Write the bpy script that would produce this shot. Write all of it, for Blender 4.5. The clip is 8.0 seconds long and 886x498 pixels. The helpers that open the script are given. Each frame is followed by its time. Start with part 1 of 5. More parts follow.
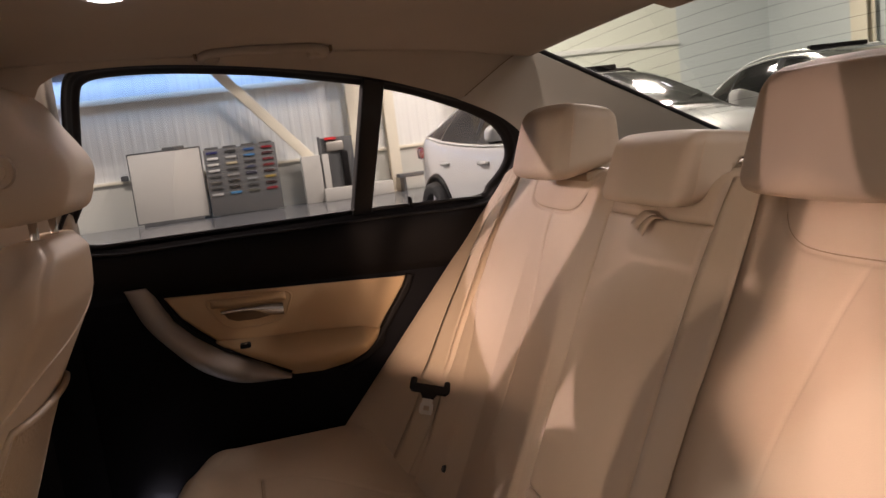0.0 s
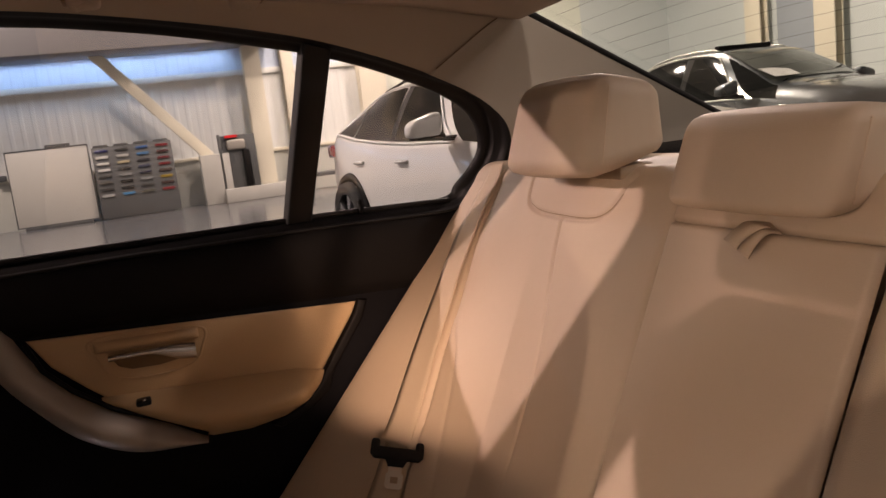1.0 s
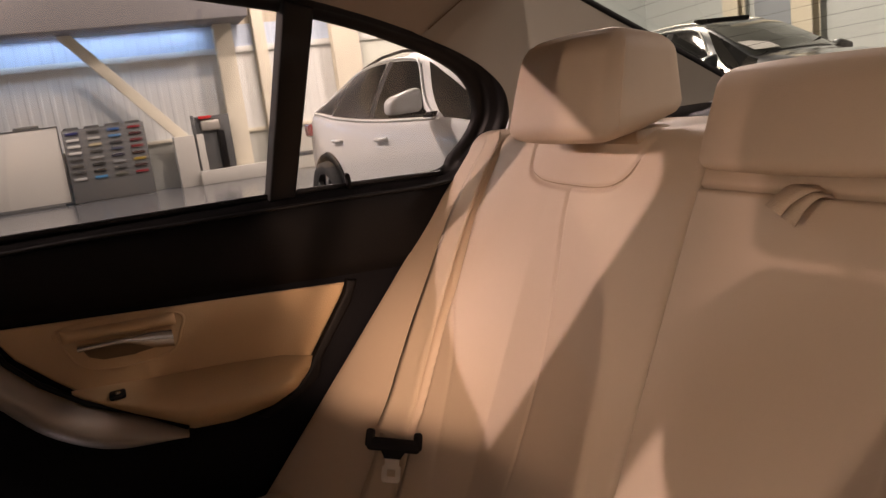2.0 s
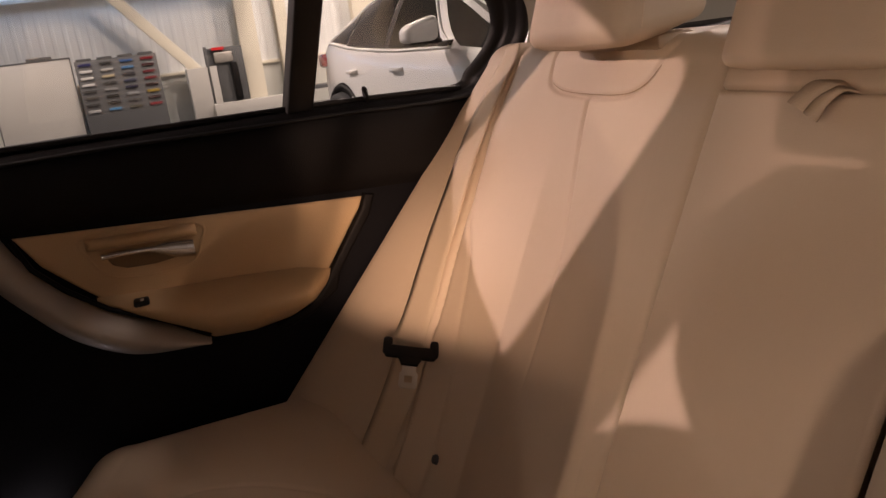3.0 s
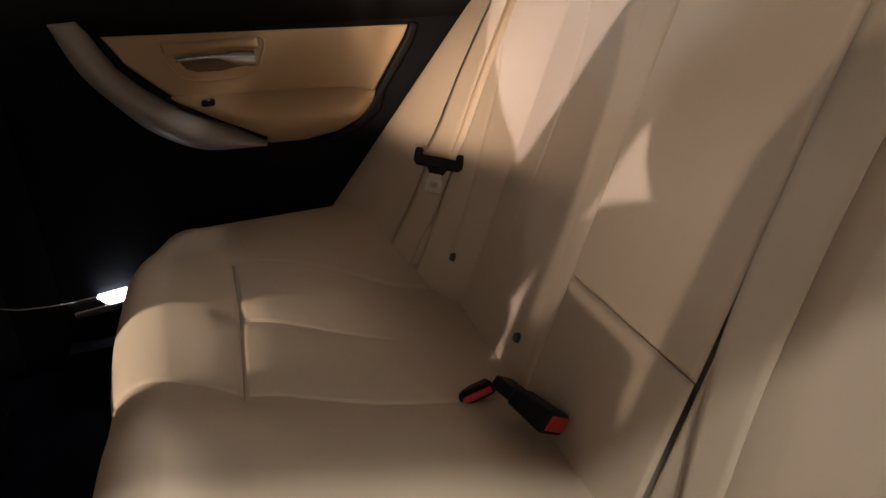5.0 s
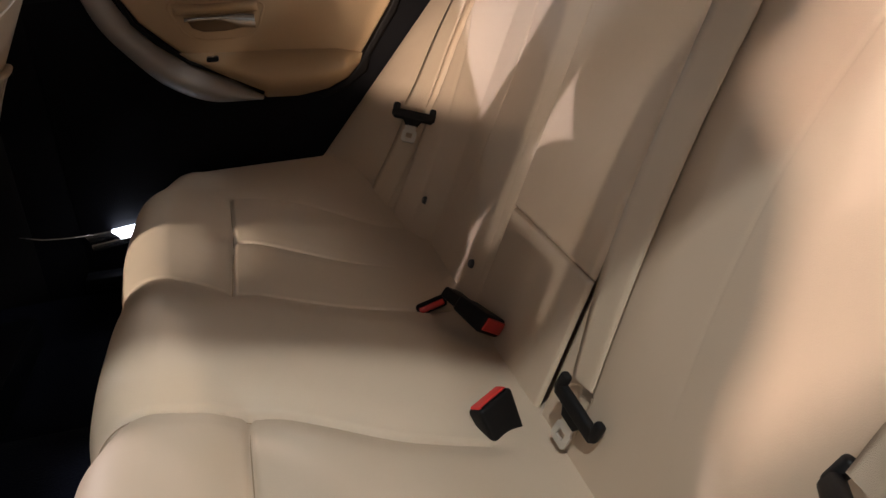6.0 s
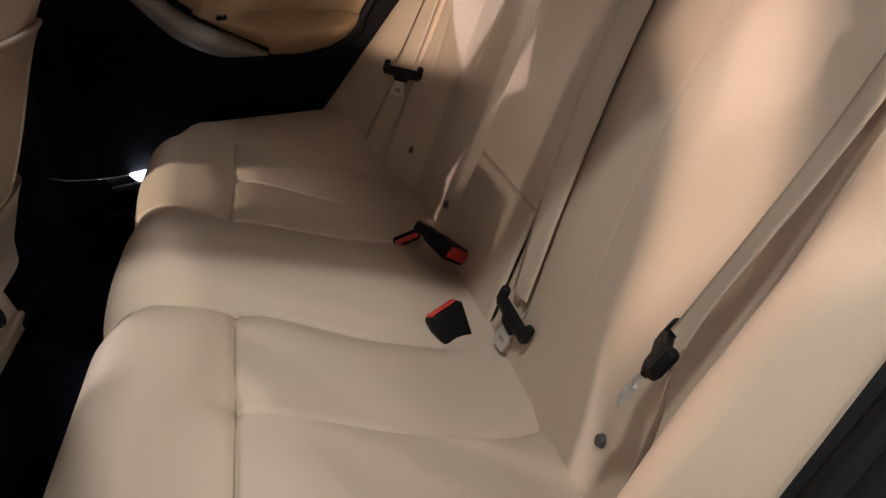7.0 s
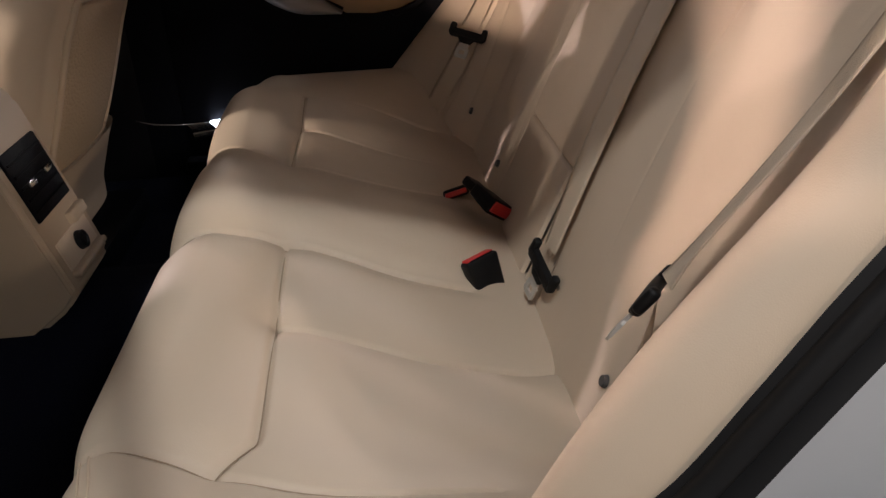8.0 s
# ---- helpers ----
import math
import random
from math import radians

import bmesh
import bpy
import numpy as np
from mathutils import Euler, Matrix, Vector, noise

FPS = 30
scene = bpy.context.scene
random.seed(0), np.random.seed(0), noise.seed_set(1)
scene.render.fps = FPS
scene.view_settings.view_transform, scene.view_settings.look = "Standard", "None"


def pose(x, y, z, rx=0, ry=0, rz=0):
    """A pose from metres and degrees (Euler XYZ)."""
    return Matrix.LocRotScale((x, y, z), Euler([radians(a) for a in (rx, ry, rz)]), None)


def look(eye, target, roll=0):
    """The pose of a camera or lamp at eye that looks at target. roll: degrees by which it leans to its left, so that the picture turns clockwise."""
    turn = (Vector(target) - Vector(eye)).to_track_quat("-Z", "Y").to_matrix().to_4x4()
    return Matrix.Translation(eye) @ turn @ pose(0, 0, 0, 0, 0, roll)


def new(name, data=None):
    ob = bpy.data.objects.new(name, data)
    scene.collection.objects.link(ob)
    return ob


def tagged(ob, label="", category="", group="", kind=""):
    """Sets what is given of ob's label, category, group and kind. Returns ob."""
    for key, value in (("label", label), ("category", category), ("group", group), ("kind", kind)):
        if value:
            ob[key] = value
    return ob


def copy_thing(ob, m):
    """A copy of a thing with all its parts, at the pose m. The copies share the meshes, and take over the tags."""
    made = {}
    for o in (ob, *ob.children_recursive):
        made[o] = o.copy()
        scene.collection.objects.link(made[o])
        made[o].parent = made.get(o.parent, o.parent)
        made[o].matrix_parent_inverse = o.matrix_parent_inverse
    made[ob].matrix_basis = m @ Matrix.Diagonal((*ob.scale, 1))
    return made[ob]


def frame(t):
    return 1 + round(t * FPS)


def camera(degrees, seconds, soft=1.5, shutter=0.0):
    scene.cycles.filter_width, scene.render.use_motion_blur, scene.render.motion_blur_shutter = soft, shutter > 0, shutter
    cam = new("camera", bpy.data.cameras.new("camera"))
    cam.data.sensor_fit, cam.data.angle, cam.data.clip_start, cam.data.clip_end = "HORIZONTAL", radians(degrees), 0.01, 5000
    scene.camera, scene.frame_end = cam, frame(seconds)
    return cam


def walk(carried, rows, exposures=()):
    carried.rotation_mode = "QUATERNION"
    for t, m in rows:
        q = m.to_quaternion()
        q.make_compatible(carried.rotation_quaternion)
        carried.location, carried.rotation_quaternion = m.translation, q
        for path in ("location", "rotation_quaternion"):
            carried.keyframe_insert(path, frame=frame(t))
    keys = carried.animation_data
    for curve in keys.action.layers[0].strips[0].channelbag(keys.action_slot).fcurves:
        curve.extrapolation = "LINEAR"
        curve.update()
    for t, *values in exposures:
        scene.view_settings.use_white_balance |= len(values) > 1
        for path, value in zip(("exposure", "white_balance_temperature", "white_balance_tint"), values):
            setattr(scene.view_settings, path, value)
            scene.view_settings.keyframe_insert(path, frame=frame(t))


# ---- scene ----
cam = camera(59.7, 8.0)
PATH = [
    (0, (-0.281, -0.946, 1.136), (0.174, 0.979, 0.843), -7.2),
    (0.5, (-0.299, -0.72, 1.133), (0.305, 1.159, 0.813), -6.6),
    (1, (-0.286, -0.566, 1.124), (0.403, 1.284, 0.801), -6.8),
    (2.3, (-0.281, -0.478, 1.103), (0.447, 1.337, 0.681), -7.3),
    (2.5, (-0.286, -0.481, 1.099), (0.424, 1.332, 0.643), -7.4),
    (3, (-0.295, -0.49, 1.075), (0.369, 1.319, 0.541), -7.4),
    (3.5, (-0.299, -0.504, 1.06), (0.289, 1.297, 0.419), -7.4),
    (4, (-0.312, -0.54, 1.038), (0.21, 1.255, 0.327), -6.7),
    (4.5, (-0.302, -0.59, 1.013), (0.168, 1.203, 0.261), -5.9),
    (6, (-0.274, -0.862, 0.981), (0.132, 0.926, 0.182), -4.1),
    (6.5, (-0.248, -0.946, 0.995), (0.125, 0.833, 0.161), -3.9),
    (7, (-0.236, -1.027, 0.983), (0.105, 0.747, 0.125), -3.6),
    (7.5, (-0.225, -1.087, 0.995), (0.048, 0.678, 0.095), -2.9),
    (8, (-0.195, -1.106, 0.983), (-0.062, 0.667, 0.068), -2.8),
]
EXPOSURES = [(0, -0.02, 6900, 25), (0.5, -0.02, 7400, 31), (1.0, -0.05, 7500, 30), (3.0, -0.1, 7450, 30), (3.7, -0.06, 7500, 28), (4.5, 0.10, 6700, 15), (6.0, 0.12, 6050, 12), (7.0, -0.02, 6000, 14), (8.0, -0.10, 5950, 15)]
walk(cam, [(t, look(eye, target, roll)) for t, eye, target, roll in PATH], exposures=EXPOSURES)

# ---- world and lamps ----
world = bpy.data.worlds.new("world")
scene.world = world
world.use_nodes = True
world.node_tree.nodes["Background"].inputs[0].default_value = (0.9, 0.8, 0.7, 1)
world.node_tree.nodes["Background"].inputs[1].default_value = 0.02


def area(name, eye, target, size, watts, colour, size_y=None):
    d = bpy.data.lights.new(name, "AREA")
    d.shape, d.size, d.size_y = "RECTANGLE", size, size_y or size
    d.energy, d.color = watts, colour
    ob = new(name, d)
    ob.matrix_world = look(eye, target)
    return ob


def spot(name, eye, target, watts, colour, angle=60, blend=0.4, radius=0.05):
    d = bpy.data.lights.new(name, "SPOT")
    d.energy, d.color, d.spot_size, d.spot_blend, d.shadow_soft_size = watts, colour, radians(angle), blend, radius
    ob = new(name, d)
    ob.matrix_world = look(eye, target)
    return ob


WARM, COOL, NEUTRAL = (1.0, 0.84, 0.66), (0.62, 0.75, 1.0), (1.0, 0.93, 0.84)
# unseen area lamps under the ceiling, added to brighten the hall part by part
for lx, ly, w in ((7.0, -4.0, 260), (-7.0, 6.0, 80), (3.2, 11.2, 330), (7.6, 10.5, 760), (-3.5, 13.2, 420), (3.5, 13.8, 260), (-2.5, 9.5, 90)):
    area("hall_fill", (lx, ly, 6.2), (lx, ly, 0), 0.55, w, NEUTRAL)
# broad warm fill added in front of the open door to lift the cabin's shade
area("door_fill", (-3.9, -5.2, 3.1), (0.1, 0.1, 0.8), 2.6, 68, (1.0, 0.86, 0.72))
# blue wash from a strip below the soffit
area("wall_wash", (-3.8, 16.26, 3.10), (-3.8, 16.45, 2.3), 11.2, 62, (0.38, 0.66, 1.0), 0.12)
# spot added to brighten the white crossover's side; no such fitting is known
spot("unseen_spot", (-2.2, 7.6, 5.3), (1.6, 5.0, 0.75), 1300, (1.0, 0.93, 0.88), 34, 0.6, 0.12)
# unseen spots round the saloon, aimed to fit light patches and shadow edges
PINK = (1.0, 0.77, 0.68)
spot("unseen_spot", (-2.79, 1.81, 2.19), (0.1, 0.3, 0.85), 265, (1.0, 0.82, 0.74), 40, 0.5, 0.02)
spot("unseen_spot", (-7.65, -2.10, 1.91), (0.2, -0.45, 0.9), 700, PINK, 8, 0.5, 0.03)
spot("unseen_spot", (-3.70, -1.26, 1.77), (0.1, -0.48, 0.75), 560, (1.0, 0.74, 0.56), 10, 0.6, 0.10)
spot("unseen_spot", (-2.96, -6.92, 2.20), (0.02, 0.58, 0.78), 4200, (1.0, 0.74, 0.52), 3.5, 1.0, 0.16)
spot("unseen_spot", (-4.30, -1.82, 2.92), (-0.44, 0.23, 0.56), 950, (1.0, 0.84, 0.64), 6, 0.5, 0.06)
spot("unseen_spot", (-7.80, -0.45, 1.95), (0.12, 0.02, 0.8), 420, (1.0, 0.84, 0.64), 10, 0.5, 0.06)
spot("unseen_spot", (-0.7, -3.3, 5.95), (-0.2, -0.4, 0.5), 650, (1.0, 0.98, 0.86), 40, 0.5, 0.16)
# soft fill added for the far cushion
spot("unseen_spot", (3.0, -7.0, 5.0), (-0.35, 0.25, 0.55), 340, (1.0, 0.98, 0.86), 20, 0.7, 0.60)
# narrow spot added to brighten the near bolster's outer side
spot("unseen_spot", (3.4, -5.6, 1.9), (0.05, -0.75, 0.72), 460, (1.0, 0.82, 0.58), 5, 0.8, 0.10)

# ---- materials ----
def material(name, colour, rough=0.5, metal=0.0, vary=0.12, grain=0.0, grain_scale=600.0, blotch=3.0, coat=0.0, emit=None, emit_strength=0.0, spec=0.5, noise_bump=0.0, noise_scale=40.0):
    """A surface with a slow blotch and a fine grain in colour, roughness and relief."""
    m = bpy.data.materials.new(name)
    m.use_nodes = True
    nt = m.node_tree
    b = nt.nodes["Principled BSDF"]
    b.inputs["Metallic"].default_value = metal
    b.inputs["Coat Weight"].default_value = coat
    b.inputs["Coat Roughness"].default_value = 0.06
    b.inputs["Specular IOR Level"].default_value = spec
    co = nt.nodes.new("ShaderNodeTexCoord")
    n1 = nt.nodes.new("ShaderNodeTexNoise")
    n1.inputs["Scale"].default_value, n1.inputs["Detail"].default_value = blotch, 4
    nt.links.new(co.outputs["Object"], n1.inputs["Vector"])
    mix = nt.nodes.new("ShaderNodeMix")
    mix.data_type = "RGBA"
    mix.inputs[6].default_value = (*[c * (1 - vary) for c in colour], 1)
    mix.inputs[7].default_value = (*[min(1, c * (1 + vary)) for c in colour], 1)
    nt.links.new(n1.outputs["Fac"], mix.inputs[0])
    nt.links.new(mix.outputs[2], b.inputs["Base Color"])
    rr = nt.nodes.new("ShaderNodeMapRange")
    rr.inputs["To Min"].default_value, rr.inputs["To Max"].default_value = rough * 0.85, min(1, rough * 1.15)
    nt.links.new(n1.outputs["Fac"], rr.inputs["Value"])
    nt.links.new(rr.outputs[0], b.inputs["Roughness"])
    normal = None
    if noise_bump:
        n2 = nt.nodes.new("ShaderNodeTexNoise")
        n2.inputs["Scale"].default_value, n2.inputs["Detail"].default_value = noise_scale, 3
        nt.links.new(co.outputs["Object"], n2.inputs["Vector"])
        b2 = nt.nodes.new("ShaderNodeBump")
        b2.inputs["Strength"].default_value, b2.inputs["Distance"].default_value = 1.0, noise_bump
        nt.links.new(n2.outputs["Fac"], b2.inputs["Height"])
        normal = b2.outputs[0]
    if grain:
        v = nt.nodes.new("ShaderNodeTexVoronoi")
        v.inputs["Scale"].default_value = grain_scale
        nt.links.new(co.outputs["Object"], v.inputs["Vector"])
        bp = nt.nodes.new("ShaderNodeBump")
        bp.inputs["Strength"].default_value, bp.inputs["Distance"].default_value = 0.6, grain
        nt.links.new(v.outputs["Distance"], bp.inputs["Height"])
        if normal:
            nt.links.new(normal, bp.inputs["Normal"])
        normal = bp.outputs[0]
    if normal:
        nt.links.new(normal, b.inputs["Normal"])
    if emit:
        b.inputs["Emission Color"].default_value = (*emit, 1)
        b.inputs["Emission Strength"].default_value = emit_strength
    return m


def glass(name, tint=(1, 1, 1), gloss=0.08):
    """Thin clear pane: lets light straight through, with a faint mirror of the surroundings."""
    m = bpy.data.materials.new(name)
    m.use_nodes = True
    nt = m.node_tree
    nt.nodes.remove(nt.nodes["Principled BSDF"])
    tr, gl, lw, mx, pw, ml, ad = (nt.nodes.new(k) for k in ("ShaderNodeBsdfTransparent", "ShaderNodeBsdfGlossy", "ShaderNodeLayerWeight", "ShaderNodeMixShader", "ShaderNodeMath", "ShaderNodeMath", "ShaderNodeMath"))
    tr.inputs[0].default_value = (*tint, 1)
    gl.inputs["Roughness"].default_value = 0.02
    lw.inputs["Blend"].default_value = 0.5
    pw.operation, ml.operation, ad.operation = "POWER", "MULTIPLY", "ADD"
    pw.inputs[1].default_value, ml.inputs[1].default_value, ad.inputs[1].default_value = 4.0, 0.55, gloss
    nt.links.new(lw.outputs["Facing"], pw.inputs[0])
    nt.links.new(pw.outputs[0], ml.inputs[0])
    nt.links.new(ml.outputs[0], ad.inputs[0])
    nt.links.new(ad.outputs[0], mx.inputs[0])
    nt.links.new(tr.outputs[0], mx.inputs[1])
    nt.links.new(gl.outputs[0], mx.inputs[2])
    nt.links.new(mx.outputs[0], nt.nodes["Material Output"].inputs[0])
    return m


LEATHER = material("beige_leather", (0.58, 0.47, 0.36), 0.53, vary=0.07, grain=0.00016, grain_scale=800, blotch=5, noise_bump=0.003, noise_scale=9)
LEATHER_DARK = material("beige_leather_back", (0.54, 0.43, 0.32), 0.5, vary=0.06, grain=0.0004, grain_scale=700, blotch=5)
VINYL = material("beige_door_vinyl", (0.50, 0.35, 0.20), 0.5, vary=0.05, grain=0.0005, grain_scale=500, blotch=6)
PLASTIC_BEIGE = material("beige_plastic", (0.43, 0.33, 0.235), 0.48, vary=0.05, grain=0.0003, grain_scale=900)
LINER = material("headliner_fabric", (0.43, 0.375, 0.315), 0.9, vary=0.06, grain=0.0006, grain_scale=900, blotch=12, spec=0.2)
PILLAR = material("pillar_fabric", (0.45, 0.41, 0.355), 0.85, vary=0.05, grain=0.0005, grain_scale=900, blotch=10, spec=0.25)
BLACK = material("black_soft_plastic", (0.004, 0.0035, 0.004), 0.55, vary=0.15, grain=0.0005, grain_scale=500, spec=0.16)
BLACK_LOW = material("black_hard_plastic", (0.002, 0.002, 0.0035), 0.6, vary=0.15, grain=0.0004, grain_scale=500, spec=0.12)
RUBBER = material("black_rubber", (0.009, 0.009, 0.010), 0.55, vary=0.2, spec=0.3)
CARPET = material("dark_carpet", (0.004, 0.005, 0.011), 0.95, vary=0.4, grain=0.002, grain_scale=350, spec=0.1)
PULL = material("grey_satin_trim", (0.34, 0.31, 0.28), 0.42, metal=0.35, vary=0.05, grain=0.0001, grain_scale=900)
BRIGHT_TRIM = material("bright_window_trim", (0.75, 0.75, 0.73), 0.35, metal=0.5, vary=0.04)
CHROME = material("satin_chrome", (0.62, 0.60, 0.57), 0.25, metal=1.0, vary=0.05)
STEEL = material("tongue_steel", (0.66, 0.64, 0.60), 0.4, metal=0.55, vary=0.08)
BELT = material("beige_webbing", (0.60, 0.49, 0.37), 0.6, vary=0.04, grain=0.0006, grain_scale=1400)
BUCKLE = material("black_buckle_plastic", (0.006, 0.006, 0.007), 0.5, spec=0.22, vary=0.1, grain=0.0002, grain_scale=900)
RED = material("red_button_plastic", (0.62, 0.035, 0.03), 0.4, vary=0.06)
# brown that stands for shade in recesses; the dark trim joint uses it too
SHADE_AND_JOINT = material("shade_and_joint_brown", (0.16, 0.10, 0.05), 0.55, vary=0.1)
# cord colour that draws the dark shade along the seam grooves
SEAM_SHADE = material("seam_groove_shade", (0.34, 0.255, 0.175), 0.8, vary=0.1)
COVER = material("dark_grey_cap", (0.06, 0.06, 0.065), 0.4, vary=0.1)
SEAM = material("seam_thread", (0.62, 0.49, 0.36), 0.7, vary=0.05)
PAINT_WHITE = material("white_car_paint", (0.80, 0.79, 0.77), 0.35, vary=0.02, coat=1.0)
PAINT_GREY = material("dark_grey_car_paint", (0.075, 0.085, 0.095), 0.35, metal=0.6, vary=0.03, coat=1.0)
PAINT_SILVER = material("silver_car_paint", (0.56, 0.57, 0.60), 0.38, metal=0.4, vary=0.03, coat=1.0)
# dark glass lightened: its pale base colour imitates the wall mirrored in it
SCREEN_GLASS = material("windscreen_painted_reflection", (0.17, 0.18, 0.165), 0.06, vary=0.1, spec=0.5, coat=0.6)
GLASS_DARK = material("dark_car_glass", (0.016, 0.017, 0.016), 0.06, vary=0.1, spec=0.4)
TYRE = material("tyre_rubber", (0.02, 0.02, 0.02), 0.8, vary=0.2)
RIM = material("alloy_rim", (0.45, 0.45, 0.46), 0.3, metal=1.0, vary=0.1)
TAIL_RED = material("red_tail_lamp", (0.6, 0.03, 0.03), 0.15, vary=0.1, coat=1.0)
PANE = glass("window_pane", (0.93, 0.95, 0.94), 0.05)
PANE_REAR = glass("rear_pane", (0.77, 0.84, 0.76), 0.04)
FLOOR = material("polished_dark_floor", (0.10, 0.10, 0.105), 0.18, vary=0.25, blotch=0.8)
WALL_WHITE = material("white_wall_panel", (0.74, 0.74, 0.72), 0.5, vary=0.04, blotch=0.6)
# white cladding with the blue wash of light put into its base colour
WALL_BLUE_LIT = material("blue_lit_wall_panel", (0.55, 0.64, 0.78), 0.5, vary=0.05, blotch=0.6)
BLIND = material("blue_grey_blind", (0.34, 0.38, 0.43), 0.6, vary=0.05, blotch=0.6)
WALL_TAN = material("tan_wall_panel", (0.55, 0.48, 0.38), 0.6, vary=0.05, blotch=0.6)
WALL_LOW = material("grey_lower_wall", (0.52, 0.52, 0.48), 0.6, vary=0.06, blotch=0.8)
WALL_PALE = material("pale_green_wall", (0.72, 0.74, 0.66), 0.55, vary=0.04, blotch=0.5)
WALL_GREY = material("pale_grey_wall", (0.60, 0.65, 0.66), 0.55, vary=0.04, blotch=0.5)
STEEL_CREAM = material("cream_painted_steel", (0.74, 0.68, 0.56), 0.45, vary=0.04, blotch=1.5)
BOARD = material("white_board", (0.42, 0.405, 0.38), 0.4, vary=0.04, blotch=2)
DARK_PANEL = material("dark_grey_display", (0.075, 0.077, 0.08), 0.5, vary=0.08)
CEIL = material("grey_ceiling", (0.17, 0.165, 0.175), 0.8, vary=0.08, blotch=0.5)
PAPER = material("paper_sheet", (0.8, 0.78, 0.76), 0.6, vary=0.02)
GLOW = material("white_lamp_glow", (0.9, 0.9, 0.9), 0.4, emit=(0.85, 0.9, 1.0), emit_strength=14.0)


# ---- mesh helpers ----
def mesh_of(name, verts, faces, mat, parent=None, label="", smooth=True):
    me = bpy.data.meshes.new(name)
    me.from_pydata([tuple(map(float, v)) for v in verts], [], faces)
    me.materials.append(mat)
    if smooth:
        me.polygons.foreach_set("use_smooth", [True] * len(me.polygons))
    me.update()
    ob = new(name, me)
    ob.parent = parent
    if label:
        tagged(ob, label)
    return ob


def part(name, bm, mat, parent=None, label="", smooth=True, angle=40):
    bmesh.ops.recalc_face_normals(bm, faces=bm.faces)
    me = bpy.data.meshes.new(name)
    bm.to_mesh(me)
    bm.free()
    me.materials.append(mat)
    if smooth:
        me.polygons.foreach_set("use_smooth", [True] * len(me.polygons))
        me.set_sharp_from_angle(angle=radians(angle))
    ob = new(name, me)
    ob.parent = parent
    if label:
        tagged(ob, label)
    return ob


def thing(name, label, category, at=(0, 0, 0), group="", kind=""):
    ob = new(name)
    ob.matrix_world = Matrix.Translation(at)
    ob.empty_display_size = 0.05
    return tagged(ob, label, category, group, kind)


def sheet(name, P, mat, parent=None, label="", loop=False):
    """A smooth surface through a grid of points."""
    n, m = P.shape[:2]
    idx = np.arange(n * m).reshape(n, m)
    if loop:
        idx = np.concatenate([idx, idx[:, :1]], 1)
    q = np.stack([idx[:-1, :-1], idx[1:, :-1], idx[1:, 1:], idx[:-1, 1:]], -1).reshape(-1, 4)
    return mesh_of(name, P.reshape(-1, 3), q.tolist(), mat, parent, label)


def box(bm, x0, x1, y0, y1, z0, z1, bevel=0.0, segs=2, m=None):
    r = bmesh.ops.create_cube(bm, size=1.0)
    v = r["verts"]
    bmesh.ops.transform(bm, matrix=Matrix.Translation(((x0 + x1) / 2, (y0 + y1) / 2, (z0 + z1) / 2)) @ Matrix.Diagonal((x1 - x0, y1 - y0, z1 - z0, 1)), verts=v)
    if bevel:
        es = {e for w in v for e in w.link_edges}
        r2 = bmesh.ops.bevel(bm, geom=list(es), offset=bevel, segments=segs, profile=0.5, affect="EDGES")
        v = list({w for f in r2["faces"] for w in f.verts} | {w for w in v if w.is_valid})
    if m is not None:
        bmesh.ops.transform(bm, matrix=m, verts=[w for w in v if w.is_valid])
    return v


def block(name, x0, x1, y0, y1, z0, z1, mat, parent=None, bevel=0.004, label="", segs=2, m=None):
    bm = bmesh.new()
    box(bm, x0, x1, y0, y1, z0, z1, bevel, segs)
    if m is not None:
        bmesh.ops.transform(bm, matrix=m, verts=bm.verts)
    return part(name, bm, mat, parent, label)


def smooth_line(pts, n, closed=False):
    """Catmull-Rom through the points."""
    p = np.array(pts, float)
    k = len(p)
    out = []
    spans = k if closed else k - 1
    for i in range(spans):
        a, b, c, d = (p[(i + j) % k] if closed else p[min(max(i + j, 0), k - 1)] for j in (-1, 0, 1, 2))
        for t in np.linspace(0, 1, n, endpoint=False):
            out.append(0.5 * (2 * b + (c - a) * t + (2 * a - 5 * b + 4 * c - d) * t * t + (3 * b - a - 3 * c + d) * t ** 3))
    if not closed:
        out.append(p[-1])
    return np.array(out)


def plate(name, outline, y0, y1, mat, parent=None, bevel=0.006, label="", segs=3, bulge=None):
    """A plate with an outline in x and z, its bevelled face at y0 and its back at y1."""
    bm = bmesh.new()
    f = bm.faces.new([bm.verts.new((x, y0, z)) for x, z in outline])
    r = bmesh.ops.extrude_face_region(bm, geom=[f])
    bmesh.ops.translate(bm, vec=(0, y1 - y0, 0), verts=[g for g in r["geom"] if isinstance(g, bmesh.types.BMVert)])
    front = [e for e in bm.edges if all(abs(v.co.y - y0) < 1e-6 for v in e.verts)]
    if bevel:
        bmesh.ops.bevel(bm, geom=front, offset=bevel, segments=segs, profile=0.5, affect="EDGES", clamp_overlap=True)
    return part(name, bm, mat, parent, label)


